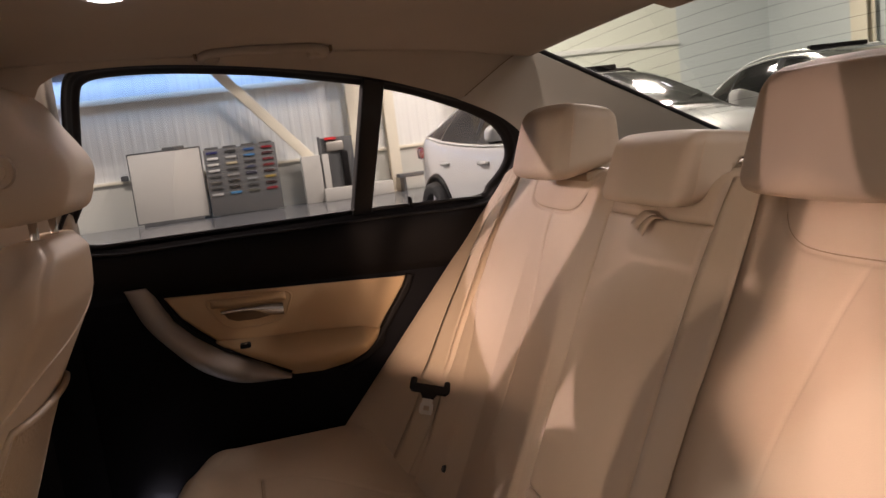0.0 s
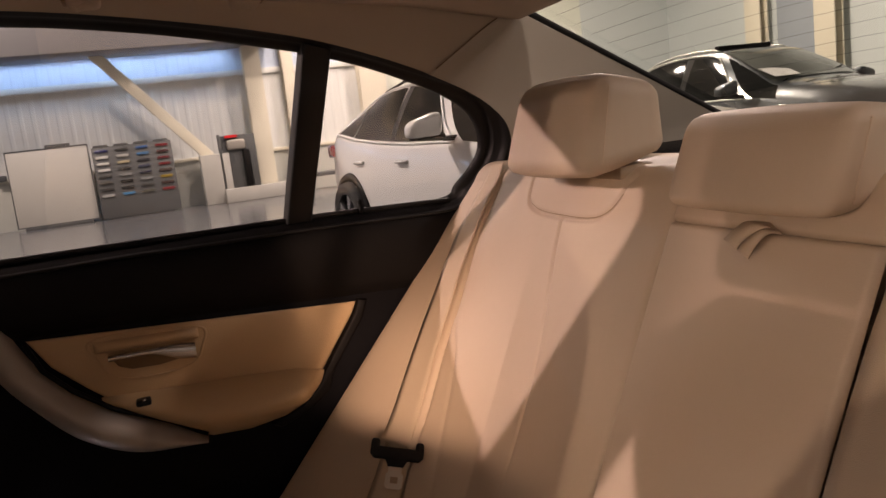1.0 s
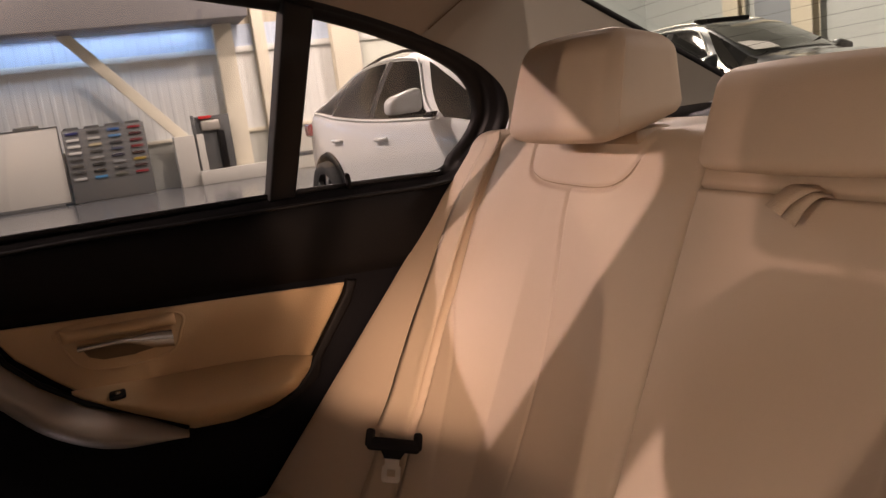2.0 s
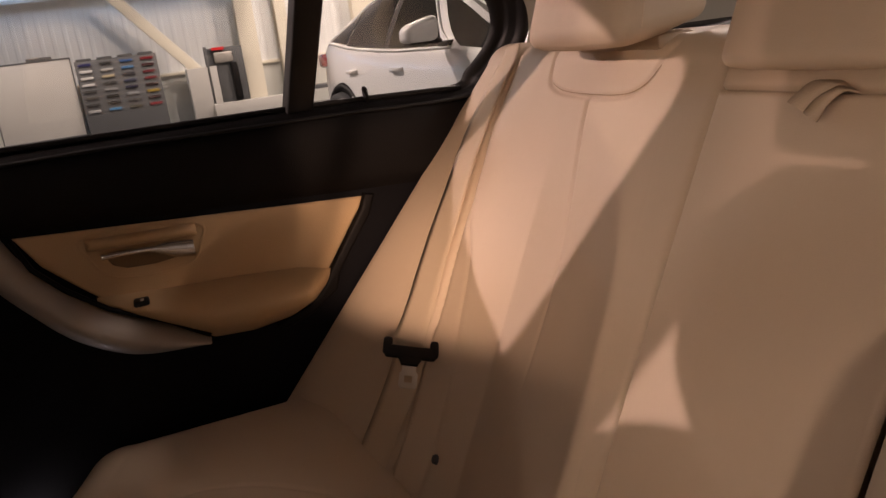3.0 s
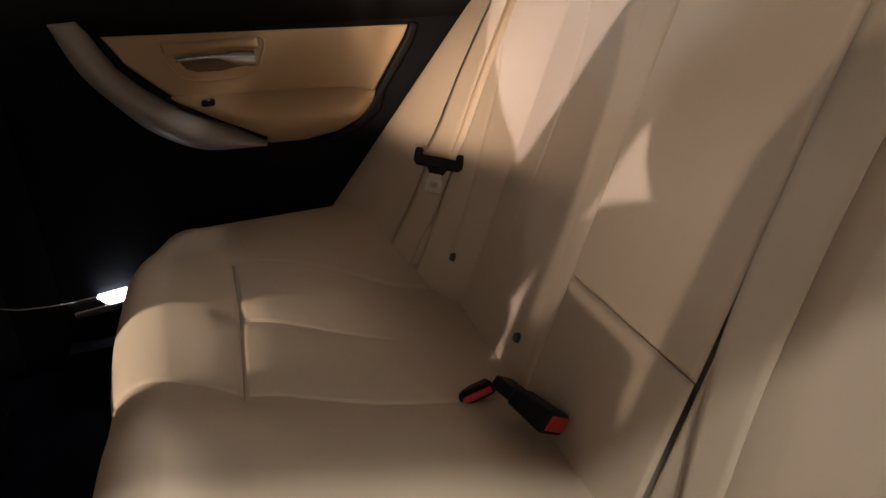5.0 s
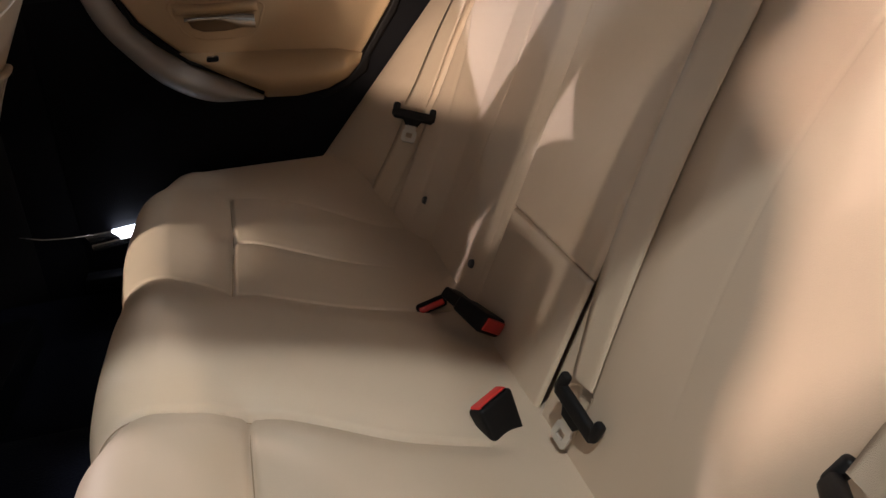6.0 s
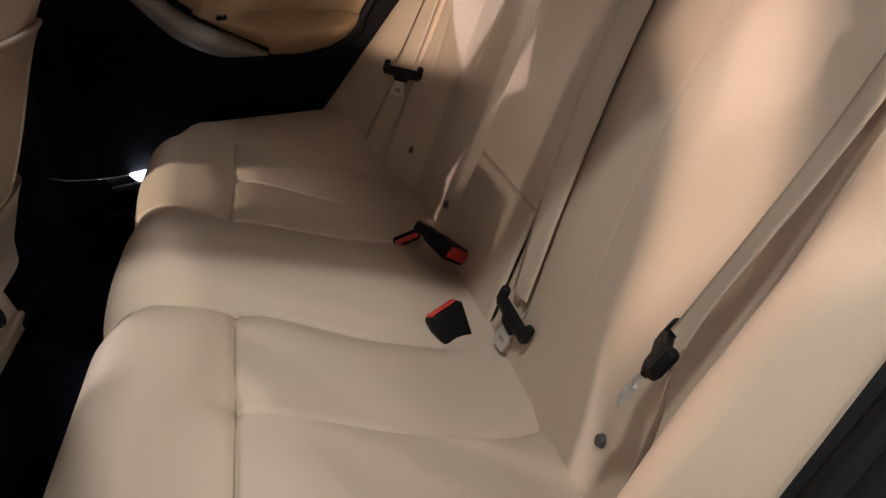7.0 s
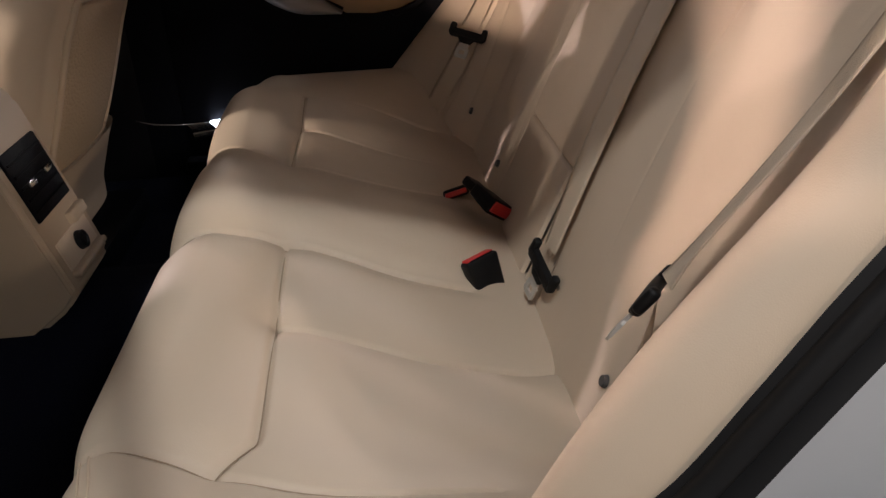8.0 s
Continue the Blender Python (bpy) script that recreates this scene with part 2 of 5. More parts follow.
def tube(name, pts, radius, mat, parent=None, label="", sides=10, flat=1.0, closed=False, up=(0, 0, 1)):
    """A round or flattened bar along a line of points."""
    P = np.array(pts, float)
    n = len(P)
    rings = []
    for i in range(n):
        a, b = (P[(i - 1) % n], P[(i + 1) % n]) if closed else (P[max(i - 1, 0)], P[min(i + 1, n - 1)])
        t = Vector(b - a).normalized()
        s = t.cross(Vector(up))
        s = s.normalized() if s.length > 1e-4 else Vector((1, 0, 0))
        w = s.cross(t).normalized()
        r = radius[i] if hasattr(radius, "__len__") else radius
        rings.append([Vector(P[i]) + r * (math.cos(q) * s + flat * math.sin(q) * w) for q in np.linspace(0, 2 * math.pi, sides, endpoint=False)])
    verts = [v for ring in rings for v in ring]
    faces = []
    for i in range(n if closed else n - 1):
        for j in range(sides):
            a, b = i * sides, ((i + 1) % n) * sides
            faces.append((a + j, a + (j + 1) % sides, b + (j + 1) % sides, b + j))
    if not closed:
        faces += [tuple(range(sides))[::-1], tuple((n - 1) * sides + j for j in range(sides))]
    return mesh_of(name, verts, faces, mat, parent, label)


def smoothstep(a, b, x):
    t = np.clip((x - a) / (b - a), 0, 1)
    return t * t * (3 - 2 * t)


def to_line(A, B, line):
    """Distance of grid points (A, B) from a polyline, and how far along it (0..1) the nearest place is."""
    best, along = np.full(A.shape, 9.0), np.zeros(A.shape)
    k = len(line) - 1
    for i in range(k):
        p, q = np.array(line[i], float), np.array(line[i + 1], float)
        d = q - p
        t = np.clip(((A - p[0]) * d[0] + (B - p[1]) * d[1]) / (d @ d), 0, 1)
        r = np.hypot(A - p[0] - t * d[0], B - p[1] - t * d[1])
        along = np.where(r < best, (i + t) / k, along)
        best = np.minimum(best, r)
    return best, along


def stitched(A, B, seams, deep=0.0048, fine=0.0027, puff=0.004, wide=0.028):
    """Relief of sewn seams: a narrow groove in a wide soft valley. A seam is (line, strength at start, strength at end)."""
    h = np.zeros(A.shape)
    for line, s0, s1, *slit in seams:
        d, t = to_line(A, B, smooth_line(line, 6))
        s = s0 + (s1 - s0) * t
        h -= s * (deep * np.exp(-((d / fine) ** 2)) + (0.15 if slit else 1.0) * puff * np.exp(-((d / wide) ** 2)))
    return h


def rolled(d, r, deep=1.0):
    """How far an edge falls back at the distance d from the border, for a roll of radius r."""
    u = np.clip(1 - d / r, 0, 1)
    return deep * r * (1 - np.sqrt(np.maximum(0, 1 - u * u)))


# ---- rear bench: the shape of the backrest and the cushion ----
LEAN_BACK = math.atan(0.445)


def backrest_frame(s):
    """Along the backrest from its foot upwards: x, z and the lean from upright; s in metres."""
    z_foot, straight, r = 0.38, (1.015 - 0.38) / math.cos(LEAN_BACK), 0.05
    x0 = 0.06 + 0.445 * (z_foot - 0.584)
    a = LEAN_BACK + np.clip((s - straight) / r, 0, math.radians(92) - LEAN_BACK)
    s1, s2 = np.minimum(s, straight), np.maximum(s - straight - r * (math.radians(92) - LEAN_BACK), 0)
    x = x0 + s1 * math.sin(LEAN_BACK) + r * (math.cos(LEAN_BACK) - np.cos(a)) + s2
    z = z_foot + s1 * math.cos(LEAN_BACK) + r * (np.sin(a) - math.sin(LEAN_BACK)) - 0.03 * s2
    return x, z, a


def bolster(y, z):
    """How far the side bolster stands forward of the backrest's plane."""
    near = np.asarray(y) < 0
    c = np.abs(y + 0.006)
    u = np.clip((c - 0.41) / 0.28, 0, 1.1)
    soft = np.sin(np.clip(u, 0, 1) * math.pi / 2 * 0.9) ** 1.15 / 0.987
    # the near one is steeper on its inner side, with a rounded crest
    steep = smoothstep(0.548, 0.694, c)
    fall = np.clip(1.0 - z, -0.03, 0.6)
    eased = np.where(fall < 0.30, fall, 0.30 + 0.10 * (1 - np.exp(-(fall - 0.30) / 0.10)))
    return 0.43 * np.where(near, eased * steep, fall * soft)


def backrest_x(y, z):
    return 0.06 + 0.445 * (z - 0.584) - bolster(y, z)


def backrest_part(name, y0, y1, s0, s1, parent, seams=(), step=0.0026, proud=0.0, roll=0.014, mat=None, label="", puff=0.0, wrap=0):
    Y, S = np.meshgrid(np.linspace(y0, y1, int((y1 - y0) / step) + 2), np.linspace(s0, s1, int((s1 - s0) / step) + 2), indexing="ij")
    x, z, a = backrest_frame(S)
    d = proud + stitched(Y, z, seams)
    edge = np.minimum(np.minimum(Y - y0, y1 - Y), np.minimum(S - s0, s1 - S))
    d = d - rolled(edge, roll)
    if wrap:
        d = d - rolled(Y - y0 if wrap < 0 else y1 - Y, 0.068)
    if puff:
        d = d + puff * np.sin(np.clip((Y - y0) / (y1 - y0), 0, 1) * math.pi) ** 0.6 * np.sin(np.clip((S - s0) / (s1 - s0), 0, 1) * math.pi) ** 0.5
    off = bolster(Y, z) * (a < LEAN_BACK + 0.9)
    off = np.where(a > LEAN_BACK, bolster(Y, np.full_like(z, 1.015)), bolster(Y, z))
    P = np.stack([x - off - d * np.cos(a), Y, z + d * np.sin(a)], -1)
    if wrap:
        rim, out = (P[0], -1) if wrap < 0 else (P[-1], 1)
        cols = [rim + np.array([dx, out * dy, 0.0]) for dx, dy in ((0.012, 0.003), (0.035, 0.006), (0.07, 0.007), (0.12, 0.008), (0.20, 0.008))]
        P = np.concatenate([np.stack(cols[::-1]), P] if wrap < 0 else [P, np.stack(cols)])
    return sheet(name, P, mat or LEATHER, parent, label)


def cushion_z(x, y):
    c = y + 0.06
    plane = 0.545 - 0.35 * (x + 0.33)
    side = smoothstep(0.47, 0.68, np.abs(c))
    z = plane * (1 - side) + 0.548 * side
    z = z + 0.016 * np.exp(-((c / 0.11) ** 4)) * smoothstep(-0.02, -0.12, x) - 0.012 * np.exp(-(((np.abs(c) - 0.33) / 0.13) ** 2)) * np.exp(-(((x + 0.16) / 0.12) ** 2))
    return z


def front_x(y):
    """The cushion's front line."""
    return -0.412 - 0.018 * smoothstep(0.0, 0.3, y) + 0.055 * smoothstep(0.52, 0.78, y) + 0.02 * smoothstep(-0.62, -0.78, y)

# ---- showroom ----
def wall_sheets(name, along, x0, x1, z0, z1, mat, label, pitch=0.0, deep=0.03, at=16.5, facing="y"):
    """A wall of thickness 0.2, ribbed like profiled sheeting where a pitch is given."""
    bm = bmesh.new()
    if pitch:
        prof = []
        n = int((x1 - x0) / pitch)
        for i in range(n):
            a = x0 + i * pitch
            prof += [(a, 0), (a + pitch * 0.55, 0), (a + pitch * 0.65, -deep), (a + pitch * 0.9, -deep)]
        prof += [(x1, 0)]
    else:
        prof = [(x0, 0), (x1, 0)]
    prof = prof + [(x1, 0.2), (x0, 0.2)]
    lo = [bm.verts.new((a, at + d, z0) if facing == "y" else (at + d, a, z0)) for a, d in prof]
    hi = [bm.verts.new((a, at + d, z1) if facing == "y" else (at + d, a, z1)) for a, d in prof]
    for i in range(len(prof)):
        j = (i + 1) % len(prof)
        bm.faces.new((lo[i], lo[j], hi[j], hi[i]))
    bm.faces.new(lo)
    bm.faces.new(hi[::-1])
    return tagged(part(name, bm, mat, None, smooth=False), label, "wall", kind="structure")


X0, X1, Y0, Y1, H = -13.0, 13.0, -9.0, 16.5, 6.4
bm = bmesh.new()
box(bm, X0 - 30, X1 + 30, Y0 - 30, Y1 + 30, -0.2, 0.0)
tagged(part("floor", bm, FLOOR), "polished dark grey showroom floor, faintly glossy", "floor", kind="structure")
bm = bmesh.new()
box(bm, X0 - 0.2, X1 + 0.2, Y0 - 0.2, Y1 + 0.2, H, H + 0.2)
tagged(part("ceiling", bm, CEIL), "grey showroom ceiling high above the cars", "ceiling", kind="structure")
wall_sheets("wall_far_lower", "x", X0, 5.2, 0.0, 0.93, WALL_LOW, "grey plain lower wall behind the displays", 0)
wall_sheets("wall_far", "x", X0, 5.2, 1.0, 2.58, WALL_WHITE, "white ribbed steel wall cladding above a ledge", 0.22, 0.007)
wall_sheets("wall_far_upper", "x", X0, 5.2, 2.70, 3.15, WALL_BLUE_LIT, "band of wall cladding above the rail, blue light put into its colour", 0.22, 0.007)
wall_sheets("wall_far_top", "x", X0, 5.2, 3.15, H, WALL_TAN, "tan wall cladding below the ceiling", 0.22, 0.007)
wall_sheets("wall_far_plain", "x", 5.2, 10.4, 0.0, H, WALL_PALE, "pale greenish plain wall panels beyond the columns", 0)
wall_sheets("wall_far_corner", "x", 10.4, X1, 0.0, H, WALL_GREY, "pale blue-grey plain wall panels near the corner", 0)
wall_sheets("wall_side", "y", Y0, Y1, 0.0, H, WALL_GREY, "pale grey plain wall panels behind the parked cars", 0, at=X1, facing="x")
bm = bmesh.new()
box(bm, X0 - 0.2, X0, Y0, Y1, 0, H)
tagged(part("wall_front", bm, WALL_WHITE), "white plain showroom wall", "wall", kind="structure")
bm = bmesh.new()
box(bm, X0, X1, Y0 - 0.2, Y0, 0, H)
tagged(part("wall_near", bm, WALL_WHITE), "white plain showroom wall", "wall", kind="structure")
for nm, z0, z1, d in (("trim_ledge", 0.93, 1.0, 0.05), ("trim_rail", 2.58, 2.70, 0.07)):
    bm = bmesh.new()
    box(bm, X0, 10.4, Y1 - d, Y1 + 0.2, z0, z1, 0.008)
    tagged(part(nm, bm, STEEL_CREAM if nm == "trim_ledge" else WALL_WHITE), "pale painted horizontal rail along the wall", "rail", kind="structure")
bm = bmesh.new()
box(bm, X0, 2.6, 15.2, Y1 - 0.04, 3.14, 4.9, 0.02)
tagged(part("soffit", bm, CEIL), "grey boxed-in soffit along the top of the wall", "soffit", kind="structure")


def column(name, x, y, w, mat=None, label="cream painted steel column against the wall"):
    ob = thing(name, label, "column", (x, y, 0), kind="structure")
    bm = bmesh.new()
    t = 0.03
    box(bm, -w / 2, w / 2, -0.12, -0.12 + t, 0.02, H - 0.01, 0.004)
    box(bm, -w / 2, w / 2, 0.12 - t, 0.12, 0.02, H - 0.01, 0.004)
    box(bm, -t / 2, t / 2, -0.12 + t, 0.12 - t, 0.02, H - 0.01)
    part("shaft", bm, mat or STEEL_CREAM, ob)
    bm = bmesh.new()
    box(bm, -w / 2 - 0.06, w / 2 + 0.06, -0.17, 0.17, 0.0, 0.02, 0.004)
    part("base_plate", bm, mat or STEEL_CREAM, ob)
    return ob


for x, y, w in ((2.2, 16.2, 0.36), (2.95, 16.3, 0.24), (4.75, 16.2, 0.6)):
    column("column", x, y, w)
for y, w in ((13.1, 0.45), (11.2, 0.5)):
    ob = column("column", 12.7, y, w)
    ob.matrix_world = pose(12.7, y, 0, 0, 0, 90)
bm = bmesh.new()
box(bm, 12.93, 12.99, 11.75, 12.75, 0.9, 5.2, 0.01)
tagged(part("window_blind", bm, BLIND), "blue-grey tall blind panel between the columns", "blind", kind="structure")
# diagonal brace with its foot
brace = thing("diagonal_brace", "cream painted steel brace running down the wall to a white foot", "brace", (1.2, 16.1, 0), kind="structure")
ang = math.degrees(math.atan2(3.9 - 0.95, -0.55 - 1.08 - 0.85))
L = math.hypot(2.48, 2.95)
bm = bmesh.new()
box(bm, 0, L, -0.06, 0.06, -0.105, 0.105, 0.01)
bmesh.ops.transform(bm, matrix=pose(-0.10, -0.05, 0.95, 0, -ang, 0), verts=bm.verts)
part("strut", bm, STEEL_CREAM, brace)
bm = bmesh.new()
box(bm, -0.34, 0.24, -0.2, 0.2, 0.0, 1.02, 0.012)
part("foot", bm, BOARD, brace, "white boxed foot")

# leaning board
board = thing("white_board", "large blank white board in a thin dark frame", "board", (-1.9, 16.0, 0.0))
tilt = pose(0, 0, 0.055, -4, 0, 0)
block("panel", -0.71, 0.71, -0.02, 0.02, 0.015, 1.44, BOARD, board, 0.004, m=tilt)
for nm, a in (("frame_rail", (-0.73, 0.73, -0.03, 0.022, 1.44, 1.465)), ("frame_rail", (-0.73, 0.73, -0.03, 0.022, -0.01, 0.015)), ("frame_post", (-0.73, -0.71, -0.03, 0.022, 0.015, 1.44)), ("frame_post", (0.71, 0.73, -0.03, 0.022, 0.015, 1.44))):
    block(nm, *a, DARK_PANEL, board, 0.003, "thin dark frame strip", m=tilt)
block("clip", -0.02, 0.42, -0.03, 0.03, 1.466, 1.52, DARK_PANEL, board, 0.006, "dark clip rail", m=tilt)
block("foot", -0.6, 0.6, -0.05, 0.22, 0.0, 0.05, DARK_PANEL, board, 0.004)

# colour sample display
disp = thing("colour_display", "dark grey display panel with four columns of paint colour samples", "display", (-0.38, 15.9, 0.0))
lean = pose(0, 0, 0.0, -6, 0, 0)
block("panel", -0.74, 0.74, -0.03, 0.03, 0.02, 1.42, DARK_PANEL, disp, 0.006, m=lean)
for i in range(4):
    block("header", -0.70 + i * 0.37, -0.43 + i * 0.37, -0.04, 0.035, 1.42, 1.46, DARK_PANEL, disp, 0.006, m=lean)
SAMPLES = [((0.02, 0.03, 0.16), (0.75, 0.74, 0.72), (0.75, 0.74, 0.7), (0.72, 0.71, 0.7), (0.07, 0.07, 0.07), (0.1, 0.09, 0.08), (0.05, 0.05, 0.05), (0.5, 0.5, 0.5)),
           ((0.05, 0.05, 0.05), (0.5, 0.49, 0.47), (0.55, 0.46, 0.3), (0.06, 0.06, 0.06), (0.28, 0.28, 0.28), (0.02, 0.02, 0.02), (0.02, 0.02, 0.02), (0.05, 0.25, 0.5)),
           ((0.05, 0.14, 0.36), (0.06, 0.22, 0.46), (0.06, 0.06, 0.07), (0.06, 0.07, 0.12), (0.03, 0.03, 0.06), (0.3, 0.31, 0.32), (0.07, 0.07, 0.07), (0.1, 0.1, 0.08)),
           ((0.30, 0.02, 0.03), (0.07, 0.015, 0.02), (0.18, 0.02, 0.03), (0.22, 0.025, 0.03), (0.05, 0.02, 0.02), (0.42, 0.28, 0.05), (0.05, 0.02, 0.02), (0.28, 0.02, 0.03))]
for i, col in enumerate(SAMPLES):
    for j, c in enumerate(col):
        mt = material("sample_paint", tuple(0.62 * v for v in c), 0.25, vary=0.03, coat=1.0)
        bm = bmesh.new()
        cx, cz = -0.57 + i * 0.375, 1.34 - j * 0.125
        box(bm, cx - 0.115, cx + 0.115, -0.06, -0.03, cz - 0.028, cz + 0.026, 0.012)
        bmesh.ops.transform(bm, matrix=lean, verts=bm.verts)
        part("sample", bm, mt, disp)
block("foot", -0.6, 0.6, -0.02, 0.25, 0.0, 0.02, DARK_PANEL, disp, 0.003)

# framed wheel and part stand beside the columns
stand = thing("display_stand", "white low plinth carrying a dark framed exhibit", "display stand", (2.0, 15.95, 0.0))
block("plinth", -0.75, 0.75, -0.2, 0.2, 0.0, 0.28, BOARD, stand, 0.012)
block("frame_post", -0.75, -0.69, -0.05, 0.05, 0.28, 1.40, DARK_PANEL, stand, 0.006)
block("backing", -0.68, 0.0, 0.02, 0.05, 0.28, 1.36, DARK_PANEL, stand, 0.004, "smoky dark backing sheet")
block("head", -0.58, -0.20, -0.06, 0.02, 1.06, 1.28, PULL, stand, 0.05, "grey moulded head")
block("nameplate", -0.6, -0.35, -0.05, 0.02, 1.31, 1.37, TAIL_RED, stand, 0.006, "dull red plate")
block("column", -0.28, -0.14, -0.08, 0.02, 0.29, 1.05, BLACK, stand, 0.03)
skirt = thing("socket_box", "small dark wall box beside the white board", "box", (-2.78, 16.42, 1.0))
block("body", -0.07, 0.07, -0.05, 0.05, -0.02, 0.09, DARK_PANEL, skirt, 0.01)
for x0, x1 in ((2.9, 4.4), (5.1, 7.2)):
    b = thing("bench", "dark low bench against the wall", "bench", ((x0 + x1) / 2, 15.9, 0))
    w = (x1 - x0) / 2
    block("seat", -w, w, -0.25, 0.25, 0.30, 0.38, DARK_PANEL, b, 0.01)
    for s in (-1, 1):
        block("leg", s * (w - 0.1) - 0.03, s * (w - 0.1) + 0.03, -0.2, 0.2, 0, 0.30, DARK_PANEL, b, 0.005)

# ceiling lamps, unseen, added as glowing discs for the cars to reflect
for x in (-9, -4.5, 0, 4.5, 9):
    for y in (-6, -1.5, 3, 7.5, 12):
        lamp = thing("added_ceiling_lamp", "white round downlight added under the ceiling, out of view", "ceiling lamp", (x, y, H), "showroom downlights")
        bm = bmesh.new()
        bmesh.ops.create_cone(bm, cap_ends=True, segments=24, radius1=0.16, radius2=0.12, depth=0.14, matrix=pose(0, 0, -0.071))
        part("housing", bm, BOARD, lamp)
        bm = bmesh.new()
        bmesh.ops.create_cone(bm, cap_ends=True, segments=24, radius1=0.13, radius2=0.13, depth=0.01, matrix=pose(0, 0, -0.147))
        part("diffuser", bm, GLOW, lamp, "glowing white diffuser")


# ---- parked cars ----
STATIONS = [  # forward, bottom, shoulder z, shoulder half width, roof z, roof half width
    (2.18, 0.30, 0.66, 0.58, 0.76, 0.45), (2.02, 0.22, 0.76, 0.80, 0.90, 0.60), (1.70, 0.20, 0.86, 0.89, 0.99, 0.66), (1.33, 0.20, 0.92, 0.91, 1.04, 0.68),
    (0.95, 0.20, 0.97, 0.915, 1.09, 0.69), (0.60, 0.20, 0.985, 0.915, 1.26, 0.655), (0.15, 0.20, 0.99, 0.915, 1.46, 0.60), (-0.20, 0.20, 0.995, 0.915, 1.515, 0.595),
    (-0.70, 0.20, 1.02, 0.915, 1.52, 0.59), (-1.20, 0.21, 1.06, 0.91, 1.465, 0.57), (-1.62, 0.24, 1.11, 0.885, 1.355, 0.54), (-1.86, 0.27, 1.09, 0.84, 1.25, 0.50), (-2.06, 0.30, 1.00, 0.79, 1.08, 0.46), (-2.18, 0.36, 0.88, 0.70, 0.94, 0.42)]


def suv(name, label, paint, m, trim, group, lower=0.0):
    """A mid-size crossover: forward is x, left is y; the roof may sit lower."""
    car = thing(name, label, "car", m.translation, group)
    st = np.array(STATIONS)
    st[:, 4] -= lower * np.clip((st[:, 4] - 1.0) / 0.45, 0, 1)
    fwd = smooth_line(st, 5)

    def ring(row):
        x, zb, zs, ws, zr, wr = row
        return [(0, zb), (0.8 * ws, zb), (0.955 * ws, zb + 0.10), (0.985 * ws, zb + 0.22), (1.0 * ws, zb + 0.45 * (zs - zb)), (1.0 * ws, zb + 0.62 * (zs - zb)), (0.985 * ws, zs - 0.05), (0.955 * ws, zs),
                (0.955 * ws + 0.33 * (wr - 0.955 * ws) + 0.015, zs + 0.33 * (zr - zs)), (0.955 * ws + 0.7 * (wr - 0.955 * ws) + 0.02, zs + 0.7 * (zr - zs)), (wr, zr), (wr * 0.75, zr + 0.025), (wr * 0.4, zr + 0.036), (0, zr + 0.04)]

    def at(row, j):
        """A place on the upper side: j from 0 at the shoulder to 3 at the roof's edge."""
        r = ring(row)[7:11]
        i = min(int(j), 2)
        return np.array(r[i]) * (1 - (j - i)) + np.array(r[i + 1]) * (j - i)

    def row_at(x):
        k = [np.interp(-x, -fwd[:, 0], fwd[:, c]) for c in range(1, 6)]
        return (x, *k)

    P = []
    for row in fwd:
        r = ring(row)
        P.append([(row[0], -y, z) for y, z in r] + [(row[0], y, z) for y, z in r[-2:0:-1]])
    P = np.array(P)
    body = sheet("body", P, paint, car, loop=True)
    bmx = bmesh.new()
    bmx.from_mesh(body.data)
    holes = [e for e in bmx.edges if e.is_boundary]
    bmesh.ops.holes_fill(bmx, edges=holes)
    bmesh.ops.recalc_face_normals(bmx, faces=bmx.faces)
    bmx.to_mesh(body.data)
    bmx.free()

    def patch(nm, s, x0, x1, j0, j1, mat, out=0.006, label="", slant0=0.0, slant1=0.0):
        """A pane or panel that follows the side's upper surface, between two stations and two heights; the slants lean its ends."""
        N, M = 14, 6
        G = np.zeros((N, M, 3))
        for b, j in enumerate(np.linspace(j0, j1, M)):
            f = (j - j0) / (j1 - j0)
            for a, x in enumerate(np.linspace(x0 + slant0 * f, x1 + slant1 * f, N)):
                y, z = at(row_at(x), j)
                G[a, b] = (x, s * (y + out), z + out * 0.4)
        return sheet(nm, G, mat, car, label)

    for s in (-1, 1):
        patch("side_glass", s, 0.55, -0.33, 0.10, 2.72, GLASS_DARK, label="dark front side window", slant0=-0.42, slant1=-0.04)
        patch("side_glass", s, -0.42, -1.20, 0.10, 2.72, GLASS_DARK, label="dark rear side window", slant0=-0.04, slant1=0.0)
        patch("side_glass", s, -1.23, -1.66, 0.16, 2.45, GLASS_DARK, label="dark quarter window", slant0=0.0, slant1=0.16)
        line = [(0.66, 0.02), (0.40, 1.3), (0.16, 2.45), (0.02, 2.84), (-0.3, 2.9), (-0.9, 2.88), (-1.3, 2.8), (-1.52, 2.3), (-1.64, 1.0), (-1.70, 0.06), (-1.2, 0.0), (-0.4, 0.0), (0.3, 0.0)]
        pts = []
        for x, j in smooth_line(line, 5, closed=True):
            y, z = at(row_at(x), max(j, 0))
            pts.append((x, s * (y + 0.008), z))
        tube("window_trim", pts, 0.011, trim, car, "bright window surround", sides=6, closed=True)
        patch("windscreen_corner", s, 1.12, 0.80, 0.05, 2.97, GLASS_DARK, label="dark side part of the windscreen", slant0=-0.12, slant1=-0.58)
        for x in (-0.37,):
            patch("door_post", s, x + 0.04, x - 0.05, 0.1, 2.75, BLACK, 0.008, "black door post")
        # mirror
        bm = bmesh.new()
        box(bm, -0.06, 0.10, 0, 0.24, 0, 0.165, 0.05, 4)
        for v in bm.verts:
            out = v.co.y / 0.24 if s > 0 else 1 - v.co.y / 0.24
            v.co.z *= 1 - 0.38 * out ** 1.5
